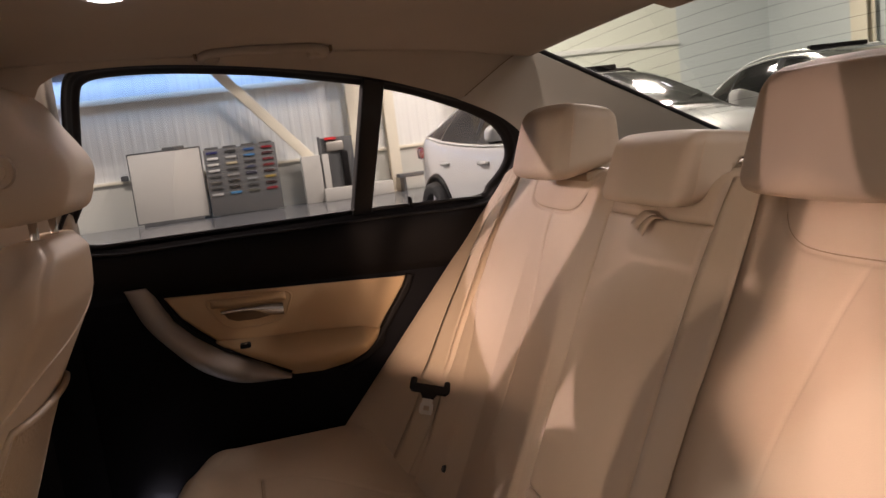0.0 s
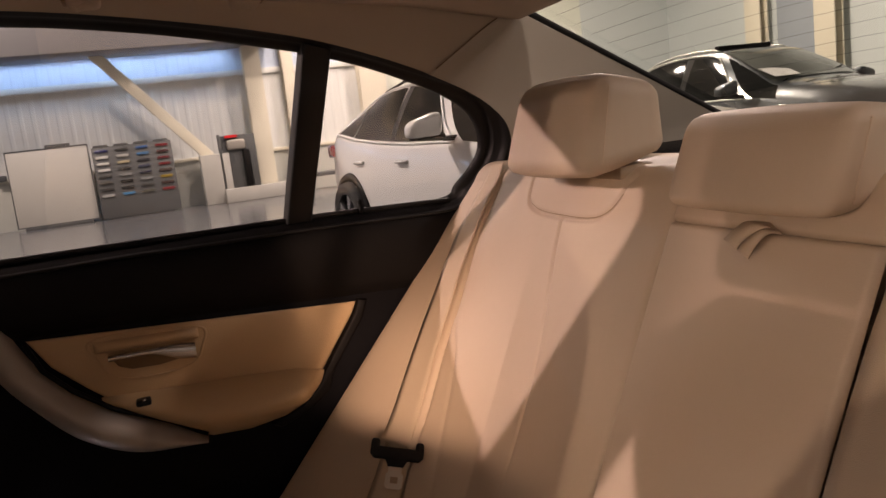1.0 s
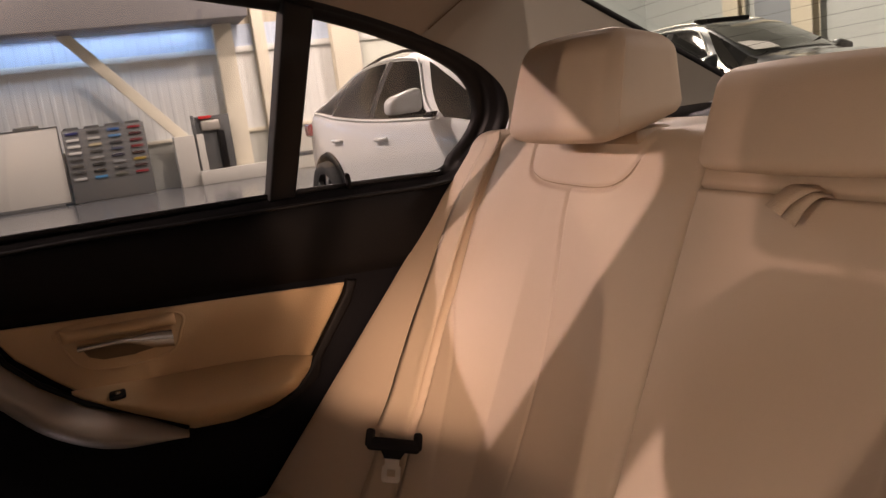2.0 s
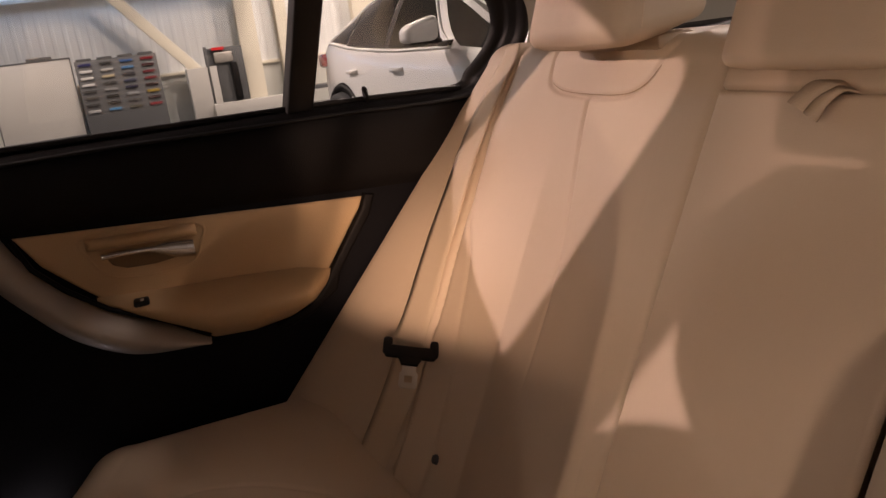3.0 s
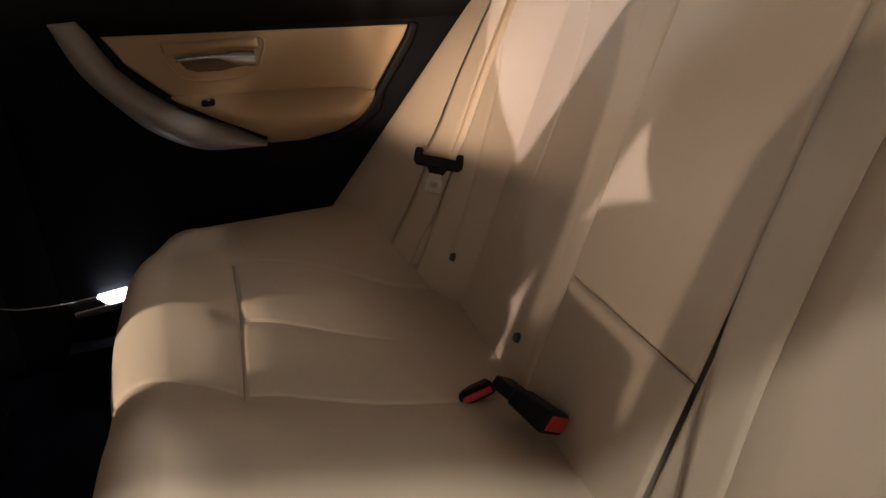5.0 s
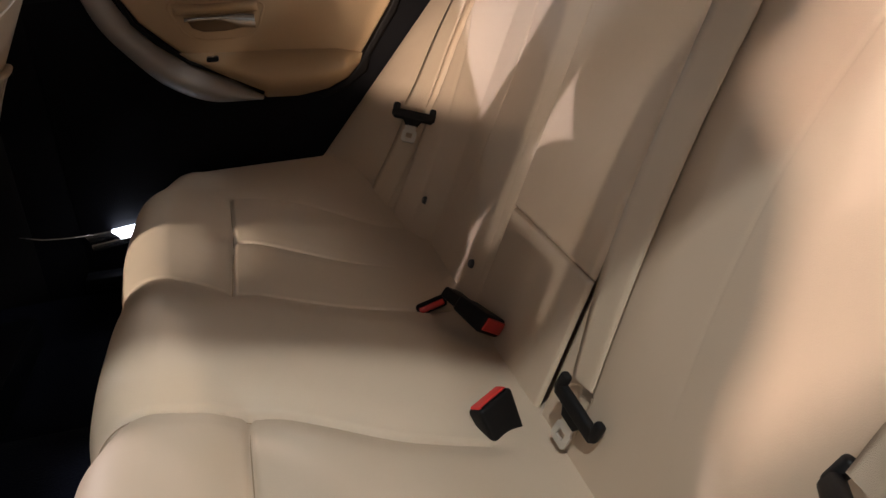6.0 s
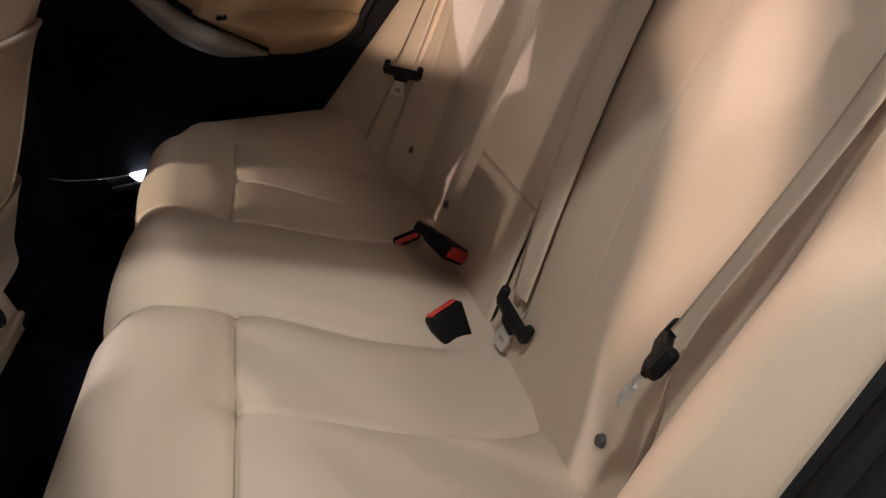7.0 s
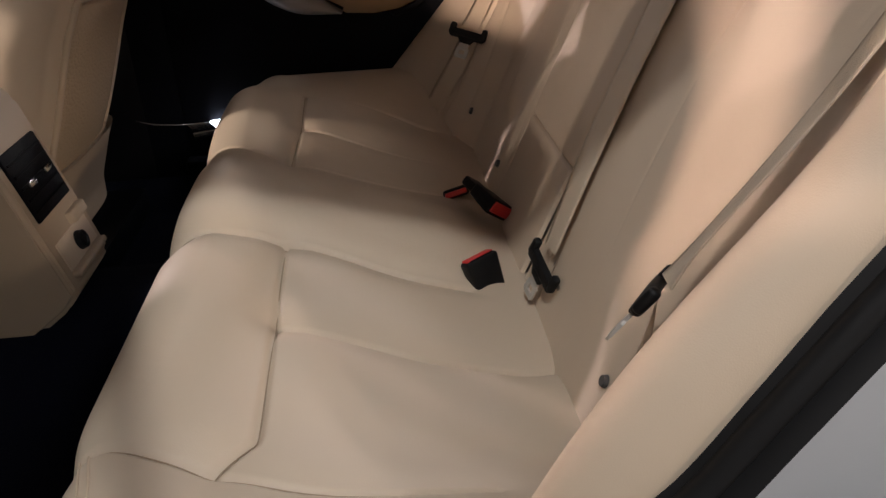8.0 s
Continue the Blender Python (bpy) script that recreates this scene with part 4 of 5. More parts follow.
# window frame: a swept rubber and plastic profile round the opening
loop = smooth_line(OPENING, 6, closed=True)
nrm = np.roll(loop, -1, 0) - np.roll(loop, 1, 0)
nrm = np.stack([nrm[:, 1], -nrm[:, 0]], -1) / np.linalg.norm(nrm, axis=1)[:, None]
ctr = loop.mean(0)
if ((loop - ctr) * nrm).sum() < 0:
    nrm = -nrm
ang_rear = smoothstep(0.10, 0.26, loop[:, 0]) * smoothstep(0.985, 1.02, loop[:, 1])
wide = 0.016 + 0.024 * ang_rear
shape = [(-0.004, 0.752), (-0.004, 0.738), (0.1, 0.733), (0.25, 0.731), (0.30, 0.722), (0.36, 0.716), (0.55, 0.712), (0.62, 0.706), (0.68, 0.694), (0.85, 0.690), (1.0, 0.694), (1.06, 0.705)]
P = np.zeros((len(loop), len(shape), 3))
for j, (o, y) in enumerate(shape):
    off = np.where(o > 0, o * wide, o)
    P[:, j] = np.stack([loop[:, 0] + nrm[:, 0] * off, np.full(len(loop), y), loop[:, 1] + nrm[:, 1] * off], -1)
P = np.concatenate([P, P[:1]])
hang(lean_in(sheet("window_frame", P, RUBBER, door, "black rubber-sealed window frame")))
BAR = [(-0.078, 0.985), (-0.036, 0.985), (0.008, 1.251), (-0.035, 1.264)]
hang(lean_in(plate("quarter_bar", BAR, 0.712, 0.755, RUBBER, door, 0.006, "black upright bar dividing the window")))
for nm, pts in (("pane", [(-0.64, 0.985), (-0.05, 0.985), (-0.008, 1.267), (-0.389, 1.323), (-0.569, 1.323)]), ("quarter_pane", [(-0.06, 0.985), (0.22, 0.985), (0.297, 1.052), (0.28, 1.121), (0.147, 1.209), (-0.007, 1.263)])):
    g = hang(lean_in(plate(nm, pts, 0.745, 0.749, PANE, door, 0, "clear window glass")))
    g.visible_shadow = False
hang(tube("glass_seal", [(x, 0.730, np.interp(x, [-0.64, 0.0, 0.22], [0.9965, 0.9915, 0.984])) for x in np.linspace(-0.64, 0.22, 12)], 0.005, RUBBER, door, "black rubber strip along the glass", sides=8))
hang(block("sill_scuff", -0.66, -0.15, 0.655, 0.70, 0.33, 0.36, BLACK_LOW, door, 0.006))
# courtesy lamp low in the door
hang(plate("courtesy_lamp", [(-0.594, 0.4412), (-0.545, 0.446), (-0.545, 0.4300), (-0.580, 0.4275)], 0.684, 0.705, GLOW, door, 0.004, "glowing white courtesy lamp"))
hang(plate("lamp_housing", [(-0.650, 0.4378), (-0.5945, 0.4412), (-0.5805, 0.4272), (-0.640, 0.4195)], 0.697, 0.705, CHROME, door, 0.002, "satin grey end of the lamp"))
hang(plate("sill_strip", [(-0.640, 0.4165), (-0.545, 0.4250), (-0.545, 0.411), (-0.640, 0.400)], 0.697, 0.705, CHROME, door, 0.003, "satin strip below the lamp"))
hang(tube("sill_line", [(-0.76, 0.69, 0.456), (-0.72, 0.69, 0.444), (-0.67, 0.69, 0.440), (-0.63, 0.69, 0.440)], 0.0022, CHROME, door, "thin bright line along the sill", sides=6))

# grab handle on the roof edge
gh = thing("grab_handle", "beige folded grab handle lying against the roof edge", "grab handle", (-0.222, 0.452, 1.318))
tube("grip", smooth_line([(-0.103, 0.040, -0.004), (-0.104, 0.014, -0.004), (-0.096, -0.012, -0.002), (-0.072, -0.020, -0.001), (0.0, -0.022, -0.003), (0.072, -0.018, -0.007), (0.096, -0.010, -0.010), (0.104, 0.014, -0.013), (0.105, 0.038, -0.014)], 5), 0.0085, LINER, gh, sides=12)
for s, z in ((-1, -0.002), (1, -0.011)):
    block("mount", s * 0.094 - 0.019, s * 0.094 + 0.019, -0.002, 0.040, z - 0.010, z + 0.010, LINER, gh, 0.007, segs=3)
    # dark strip put where the cavity at the handle's end lies in shade
    block("pivot_shade", s * 0.115 - 0.003, s * 0.115 + 0.003, -0.002, 0.036, z - 0.004, z + 0.008, SHADE_AND_JOINT, gh, 0.002, "dark strip standing for the shade beside the hinge")

dl = thing("dome_light", "lit oval reading lamp in the headliner", "reading lamp", (-0.417, 0.132, 1.362))
bm = bmesh.new()
bmesh.ops.create_uvsphere(bm, u_segments=20, v_segments=10, radius=1.0, matrix=Matrix.Diagonal((0.030, 0.024, 0.010, 1)))
part("lens", bm, GLOW, dl, "glowing lens")
bm = bmesh.new()
bmesh.ops.create_cone(bm, cap_ends=True, segments=28, radius1=0.056, radius2=0.05, depth=0.012, matrix=pose(0, 0, 0.006))
part("bezel", bm, PLASTIC_BEIGE, dl)

# ---- rear bench ----
bench = thing("rear_bench", "beige leather rear bench with sewn panels and side bolsters", "car seat", (0, 0, 0.40))
B0 = Matrix.Translation((0, 0, -0.40))


def seat(ob):
    ob.matrix_parent_inverse = B0
    return ob


def outer_seams(s):
    o = -0.012 if s < 0 else 0.0
    f = lambda pts: [(s * y + o, z) for y, z in pts]
    return [(f([(0.482, 1.035), (0.470, 0.998), (0.445, 0.985), (0.412, 0.980), (0.362, 0.978), (0.30, 0.979), (0.268, 0.985), (0.246, 1.000), (0.226, 1.035)]), 0.9, 0.9),
            (f([(0.367, 0.974), (0.344, 0.894), (0.324, 0.811), (0.317, 0.74), (0.320, 0.64), (0.335, 0.54)]), 0.8 if s > 0 else 0.5, 0.1),
            (f([(0.60, 1.04), (0.572, 0.96), (0.530, 0.832), (0.492, 0.765), (0.473, 0.698), (0.452, 0.572), (0.445, 0.40)]), 0.5, 0.3) if s > 0 else (f([(0.60, 1.04), (0.56, 0.96), (0.52, 0.85)]), 0.2, 0.1),
            (f([(0.60, 1.04), (0.575, 0.942), (0.545, 0.862), (0.530, 0.809), (0.507, 0.707), (0.500, 0.635), (0.492, 0.578), (0.488, 0.541), (0.48, 0.40)]), 2.2, 2.0, 1) if s > 0 else
            (f([(0.625, 1.04), (0.615, 0.942), (0.610, 0.862), (0.602, 0.80), (0.595, 0.72), (0.588, 0.66), (0.582, 0.60), (0.57, 0.54), (0.55, 0.42)]), 2.4, 2.4, 1),
            (f([(0.20, 1.02), (0.19, 0.9), (0.18, 0.75), (0.165, 0.6), (0.15, 0.45)]), 0.0, 0.15)]


wing_far = seat(backrest_part("backrest_wing", 0.127, 0.705, 0.0, 0.90, bench, outer_seams(1), wrap=0, label="beige leather outer backrest"))
wing_near = seat(backrest_part("backrest_wing", -0.717, -0.139, 0.0, 0.90, bench, outer_seams(-1), wrap=-1, label="beige leather outer backrest"))
k = 1 / math.cos(LEAN_BACK)
seat(backrest_part("armrest_panel", -0.137, 0.125, (0.588 - 0.38) * k, (0.9885 - 0.38) * k, bench, proud=0.004, roll=0.007, puff=0.009, label="folded-up beige leather centre armrest"))
seat(backrest_part("centre_base", -0.137, 0.125, 0.0, (0.587 - 0.38) * k, bench, proud=0.003, roll=0.005, puff=0.003, label="beige leather panel below the armrest"))
seat(backrest_part("centre_top", -0.137, 0.125, (0.989 - 0.38) * k, 0.90, bench, proud=0.003, roll=0.008, label="beige leather panel above the armrest"))
bm = bmesh.new()
for (x0, z0), (x1, z1) in (((-0.005, 0.38), (0.295, 1.03)),):
    q = [bm.verts.new(c) for c in ((x0, -0.70, z0), (x0, 0.69, z0), (x1, 0.69, z1), (x1, -0.70, z1), (x0 + 0.10, -0.70, z0), (x0 + 0.10, 0.69, z0), (x1 + 0.08, 0.69, z1), (x1 + 0.08, -0.70, z1))]
    for f in ((0, 1, 2, 3), (4, 7, 6, 5), (0, 4, 5, 1), (1, 5, 6, 2), (2, 6, 7, 3), (3, 7, 4, 0)):
        bm.faces.new([q[i] for i in f])
bmesh.ops.translate(bm, vec=(0.025, 0, 0), verts=bm.verts)
seat(part("backrest_core", bm, LEATHER_DARK, bench, "shadowed core behind the cushions", smooth=False))

# cushion
step = 0.0026
ysn = np.linspace(-0.76, 0.70, int(1.46 / step))
sn = np.linspace(0, 1, 265)
Yc, Tc = np.meshgrid(ysn, sn, indexing="ij")
fx = front_x(Yc)
flat = 0.06 - fx
R = 0.072
total = flat + R * math.radians(96) + 0.16
Sx = Tc * total
Xa = 0.06 - np.minimum(Sx, flat)
aa = np.clip((Sx - flat) / R, 0, math.radians(96))
down = np.maximum(Sx - flat - R * math.radians(96), 0)
Xc = Xa - R * np.sin(aa) - down * math.cos(math.radians(96)) * -0.3
Zc = cushion_z(Xa, Yc) + 0.35 * 0.6 * R * np.sin(aa) * (aa < 9) - R * (1 - np.cos(aa)) * 1.0 - down
CSEAMS = [([(-0.347, 0.48), (-0.343, 0.288), (-0.345, 0.08)], 1.1, 1.0),
          ([(-0.347, 0.48), (-0.25, 0.483), (-0.16, 0.462), (-0.10, 0.448), (-0.02, 0.455)], 0.1, 0.8),
          ([(-0.343, 0.288), (-0.23, 0.282), (-0.10, 0.275)], 0.9, 0.1),
          ([(-0.48, 0.11), (-0.344, 0.09), (-0.2, 0.085), (-0.05, 0.12)], 0.35, 0.5),
          ([(-0.475, -0.225), (-0.442, -0.202), (-0.402, -0.192), (-0.332, -0.183), (-0.265, -0.191), (-0.18, -0.206), (-0.09, -0.204)], 1.7, 1.7),
          ([(-0.332, -0.183), (-0.328, -0.378), (-0.325, -0.54), (-0.325, -0.566), (-0.327, -0.574), (-0.333, -0.582), (-0.357, -0.612)], 1.2, 1.2),
          ([(-0.328, -0.378), (-0.236, -0.379), (-0.137, -0.382), (-0.052, -0.380), (0.0, -0.362)], 1.2, 1.1),
          ([(-0.48, -0.60), (-0.455, -0.592), (-0.41, -0.601), (-0.357, -0.612), (-0.28, -0.632), (-0.208, -0.632), (-0.12, -0.615)], 1.1, 1.0)]
h = stitched(Xc, Yc, CSEAMS, deep=0.0062, fine=0.0032, puff=0.0062, wide=0.024)
edge = np.minimum(Yc + 0.76, 0.70 - Yc)
h = h - rolled(edge, 0.05, 1.2)
Zc = Zc + h * np.cos(aa * 0.9)
Xc = Xc - h * np.sin(aa * 0.9)
cushion = seat(sheet("cushion", np.stack([Xc, Yc, Zc], -1), LEATHER, bench, "beige leather seat cushion with sewn panels"))


def thread(ob, line, axes, lift, radius=0.0009, keep=1.0, mat=SEAM_SHADE, name="seam"):
    """The sewn joint of a seam: a thin cord lying in the groove, found from the surface's own points. Its default brown
    stands for the groove's shade.
    """
    v = np.zeros(len(ob.data.vertices) * 3)
    ob.data.vertices.foreach_get("co", v)
    v = v.reshape(-1, 3)
    a, b = axes
    out = []
    for p in smooth_line(line, 9):
        d = (v[:, a] - p[0]) ** 2 + (v[:, b] - p[1]) ** 2
        near = np.argpartition(d, 6)[:6]
        if d[near].min() < 1.2e-5:
            wt = 1 / (d[near] + 4e-7)
            q = (v[near] * wt[:, None]).sum(0) / wt.sum()
            q[a], q[b] = p[0], p[1]
            out.append(q + np.array(lift))
    out = np.array(out)[: max(3, int(len(out) * keep))]
    for _ in range(2):
        out[1:-1] = (out[:-2] + 2 * out[1:-1] + out[2:]) / 4
    return seat(tube(name, out, radius, mat, bench, sides=6))


for (line, *_), keep in zip(CSEAMS, (1, 0, 0.5, 0, 1, 1, 1, 1)):
    if keep:
        thread(cushion, line, (0, 1), (-0.0002, 0, 0.0010), 0.0006, keep)
for dx in (0.0, 0.009):
    thread(cushion, [(-0.466 + dx, -0.590), (-0.455 + dx, -0.620), (-0.449 + dx, -0.645), (-0.446 + dx, -0.69)], (0, 1), (-0.0008, 0, 0.0012), 0.0010, 1, SEAM, "piping")
for w_, s in ((wing_far, 1), (wing_near, -1)):
    sm = outer_seams(s)
    thread(w_, sm[0][0], (1, 2), (-0.0002, 0, 0), 0.0007)


def stitches(ob, pts, n, mat=SEAM):
    """Short raised stitches along a line, as one sewn row."""
    line = smooth_line(pts, 10)
    d = np.r_[0, np.cumsum(np.linalg.norm(np.diff(line, axis=0), axis=1))]
    bm = bmesh.new()
    for k in range(n):
        a = np.array([np.interp((k + 0.15) / n * d[-1], d, line[:, c]) for c in range(3)])
        b = np.array([np.interp((k + 0.75) / n * d[-1], d, line[:, c]) for c in range(3)])
        dv = Vector(b - a)
        bmesh.ops.create_cone(bm, cap_ends=True, segments=6, radius1=0.0009, radius2=0.0009, depth=dv.length, matrix=Matrix.Translation((a + b) / 2) @ dv.to_track_quat("Z", "Y").to_matrix().to_4x4())
    return part("stitching", bm, mat, ob, "row of pale stitches")


def pad_box(hx, hy, hz, r, n=18):
    """A box with rounded edges as six joined grids, with no poles: half sizes and edge radius."""
    verts, faces, seen = [], [], {}
    g = np.linspace(-1, 1, n)
    g = np.sign(g) * np.abs(g) ** 0.75
    for axis in range(3):
        for side in (-1, 1):
            ids = np.zeros((n, n), int)
            for i, a in enumerate(g):
                for j, b in enumerate(g):
                    c = [0, 0, 0]
                    c[axis], c[(axis + 1) % 3], c[(axis + 2) % 3] = side, a, b
                    key = tuple(round(float(v), 5) for v in c)
                    if key not in seen:
                        seen[key] = len(verts)
                        p = np.array([c[0] * hx, c[1] * hy, c[2] * hz])
                        inner = np.clip(p, [-hx + r, -hy + r, -hz + r], [hx - r, hy - r, hz - r])
                        d = p - inner
                        m = np.linalg.norm(d)
                        verts.append(inner + d / m * r if m > 1e-9 else p)
                    ids[i, j] = seen[key]
            for i in range(n - 1):
                for j in range(n - 1):
                    f = (ids[i, j], ids[i + 1, j], ids[i + 1, j + 1], ids[i, j + 1])
                    faces.append(f if side > 0 else f[::-1])
    return np.array(verts), faces


def headrest(name, y, x0, x1, z0, z1, w, label, taper=0.0, hook=False, edge=0.027):
    """A stuffed leather block with a sewn edge round its front."""
    ob = thing(name, label, "headrest", (x0 + 0.04, y, 1.02), "rear headrests")
    hx, hz = (x1 - x0) / 2, (z1 - z0) / 2
    v, f = pad_box(hx, w, hz, edge, 34)
    ax, u, q = v[:, 0] / hx, v[:, 1] / w, v[:, 2] / hz
    back = (ax + 1) / 2
    nx = v[:, 0] - (1 - back) * 0.010 * (1 - u ** 2) * (1 - 0.6 * q ** 2) + (1 - back) * 0.020 * q
    ny = v[:, 1] * (1 + taper * q) * (1 - 0.10 * back)
    nz = v[:, 2] + 0.006 * (1 - u ** 2) * (1 - ax ** 2) * np.sign(q) * (np.abs(q) > 0.5)
    nz = nz - 0.02 * back * np.maximum(q, 0) + 0.022 * back * np.maximum(-q, 0)
    if hook:
        nz = np.maximum(nz, -hz + (0.050 + 0.014 * back) * smoothstep(0.16, 0.60, back))
        nx = nx + 0.02 * back
    else:
        nz = np.maximum(nz, -hz + 0.026 * smoothstep(0.15, 1.0, back))
    # sewn line round the front face
    g = np.exp(-(((ax + 0.80) / 0.09) ** 2)) * (np.maximum(np.abs(u), np.abs(q)) > 0.9)
    ny, nz = ny * (1 - 0.012 * g), nz * (1 - 0.012 * g)
    mesh_of("pad", np.stack([nx + hx - 0.04, ny, nz + (z0 + z1) / 2 - 1.02], -1), [tuple(int(k) for k in q4) for q4 in f], LEATHER, ob)
    sx = 0.012 - 0.04
    for s in (-1, 1):
        pts = [(sx + 0.0065 + 0.016 * t, s * w * (1 + taper * t) * 1.0015, (z0 + z1) / 2 - 1.02 + hz * t) for t in np.linspace(-0.72, 0.72, 7)]
        stitches(ob, pts, 26)
    return ob


for y, lab in ((0.328, "beige leather outer headrest on the backrest beside the window"), (-0.358, "beige leather outer headrest on the backrest beside the open door")):
    hr = headrest("headrest", y, 0.208, 0.325, 1.034, 1.162, 0.110, lab, taper=-0.05)
    for s in (-1, 1):
        tube("post", [(0.03, s * 0.055, 0.03), (0.035, s * 0.055, -0.01)], 0.006, CHROME, hr)
    block("collar", 0.01, 0.065, -0.085, 0.085, 0.006, 0.026, PLASTIC_BEIGE, hr, 0.008, "beige plastic base")
hr = headrest("headrest", -0.006, 0.225, 0.36, 1.008, 1.103, 0.108, "low beige leather centre headrest curving over the backrest", hook=True, edge=0.019)
block("collar", 0.03, 0.075, -0.07, 0.07, 0.012, 0.034, PLASTIC_BEIGE, hr, 0.008, "beige plastic base")

# pull strap on the armrest
st = thing("pull_strap", "small beige folded pull strap above the armrest", "strap", (0.222, 0.0, 0.984))
for A, B in (([(0.232, -0.036, 0.992), (0.224, -0.027, 0.997), (0.216, -0.012, 0.988), (0.211, -0.003, 0.977)], [(0.238, -0.018, 0.999), (0.229, 0.001, 1.000), (0.220, 0.008, 0.993), (0.213, 0.015, 0.984)]),
             ([(0.232, -0.040, 0.990), (0.224, -0.032, 0.992), (0.217, -0.024, 0.984), (0.212, -0.016, 0.969)], [(0.235, -0.030, 0.994), (0.226, -0.020, 0.995), (0.219, -0.010, 0.987), (0.214, -0.001, 0.975)])):
    A, B = smooth_line(A, 5), smooth_line(B, 5)
    P = np.stack([A, 0.5 * A + 0.5 * B, B, B + [0.0016, 0, -0.0006], 0.5 * (A + B) + [0.0016, 0, -0.0006], A + [0.0016, 0, -0.0006]], 1) - np.array([0.222, 0.0, 0.984])
    sheet("loop", P, LEATHER_DARK, st, loop=True)

# isofix covers
for y, z in ((0.437, 0.503), (0.194, 0.477), (-0.473, 0.487)):
    c = thing("anchor_cover", "small round dark seat anchor cover low in the backrest", "anchor cover", (0, 0, 0), "anchor covers")
    x = float(backrest_x(np.array(y), np.array(z)))
    bm = bmesh.new()
    bmesh.ops.create_cone(bm, cap_ends=True, segments=24, radius1=0.0075, radius2=0.006, depth=0.005)
    part("disc", bm, COVER, c)
    c.matrix_world = pose(x - 0.004, y, z, 0, -90 + math.degrees(LEAN_BACK), 0)


# ---- seat belts ----
def ribbon(edges, parent, name="webbing"):
    """A taut belt between two edge lines, each row ((y, z) of one edge, (y, z) of the other, height off the backrest)."""
    A = smooth_line([(*a, up[0] if isinstance(up, tuple) else up) for a, b, up in edges], 8)
    B = smooth_line([(*b, up[1] if isinstance(up, tuple) else up) for a, b, up in edges], 8)
    P = np.zeros((len(A), 12, 3))
    for i, (a, b) in enumerate(zip(A, B)):
        xa = float(backrest_x(np.array(a[0]), np.array(a[1]))) - a[2]
        xb = float(backrest_x(np.array(b[0]), np.array(b[1]))) - b[2]
        for j, w in enumerate(np.linspace(0, 1, 6)):
            p = np.array([xa * (1 - w) + xb * w, a[0] * (1 - w) + b[0] * w, a[1] * (1 - w) + b[1] * w])
            P[i, j] = p
            P[i, 11 - j] = p + np.array([0.0016, 0, 0.0008])
    return sheet(name, P, BELT, parent, loop=True)


def hold(at, wide, blade):
    """The turn and place of a tongue whose grip lies along one line and whose blade points along another."""
    z = -Vector(blade).normalized()
    y = Vector(wide)
    y = (y - y.dot(z) * z).normalized()
    x = y.cross(z)
    m = Matrix((x, y, z)).transposed().to_4x4()
    m.translation = at
    return m


def tongue(parent, m, label=""):
    """Black slotted grip with its steel blade; hangs along -z, broad along y."""
    bm = bmesh.new()
    box(bm, -0.005, 0.006, -0.037, 0.037, -0.016, 0.003, 0.005, 3)
    for s in (-1, 1):
        box(bm, -0.005, 0.006, s * 0.0335 - 0.0065, s * 0.0335 + 0.0065, -0.012, 0.014, 0.0045, 3)
    neck = box(bm, -0.0035, 0.0045, -0.020, 0.020, -0.026, -0.008, 0.003, 3)
    for v in neck:
        if v.is_valid and v.co.z < -0.018:
            v.co.y *= 0.62
    grip = part("tongue", bm, BUCKLE, parent, "black plastic tongue grip")
    bm = bmesh.new()
    out = [(-0.010, -0.021), (0.010, -0.021), (0.010, -0.034), (0.013, -0.037), (0.013, -0.054), (0.010, -0.058), (-0.010, -0.058), (-0.013, -0.054), (-0.013, -0.037), (-0.010, -0.034)]
    hole = [(-0.0055, -0.040), (0.0055, -0.040), (0.0055, -0.050), (-0.0055, -0.050)]
    ov = [bm.verts.new((-0.002, y, z)) for y, z in out]
    hv = [bm.verts.new((-0.002, y, z)) for y, z in hole]
    es = [bm.edges.new((ov[i], ov[(i + 1) % len(ov)])) for i in range(len(ov))] + [bm.edges.new((hv[i], hv[(i + 1) % 4])) for i in range(4)]
    bmesh.ops.triangle_fill(bm, edges=es, use_beauty=True)
    r = bmesh.ops.extrude_face_region(bm, geom=bm.faces[:])
    bmesh.ops.translate(bm, vec=(0.003, 0, 0), verts=[g for g in r["geom"] if isinstance(g, bmesh.types.BMVert)])
    part("blade", bm, STEEL, grip, "bright steel blade with a square hole", smooth=False)
    grip.matrix_local = m
    return grip


belt = thing("seat_belt", "beige seat belt with black tongue lying over the side bolster", "seat belt", (0, 0, 0), "seat belts")
ribbon([((0.648, 1.04), (0.60, 1.045), 0.004), ((0.628, 0.94), (0.573, 0.942), 0.006), ((0.595, 0.859), (0.546, 0.862), 0.008), ((0.578, 0.805), (0.530, 0.809), 0.009), ((0.550, 0.702), (0.506, 0.707), 0.010), ((0.545, 0.655), (0.498, 0.655), 0.010)], belt)
ribbon([((0.540, 0.648), (0.492, 0.640), 0.004), ((0.532, 0.598), (0.488, 0.582), 0.003), ((0.527, 0.53), (0.488, 0.522), 0.003), ((0.525, 0.46), (0.489, 0.455), 0.002)], belt, "lower_webbing")
tongue(belt, hold((-0.001, 0.496, 0.650), (0.066, -0.024, -0.020), (-0.022, -0.030, -0.040)))
belt2 = thing("seat_belt", "beige centre seat belt with black tongue beside the armrest", "seat belt", (0, 0, 0), "seat belts")
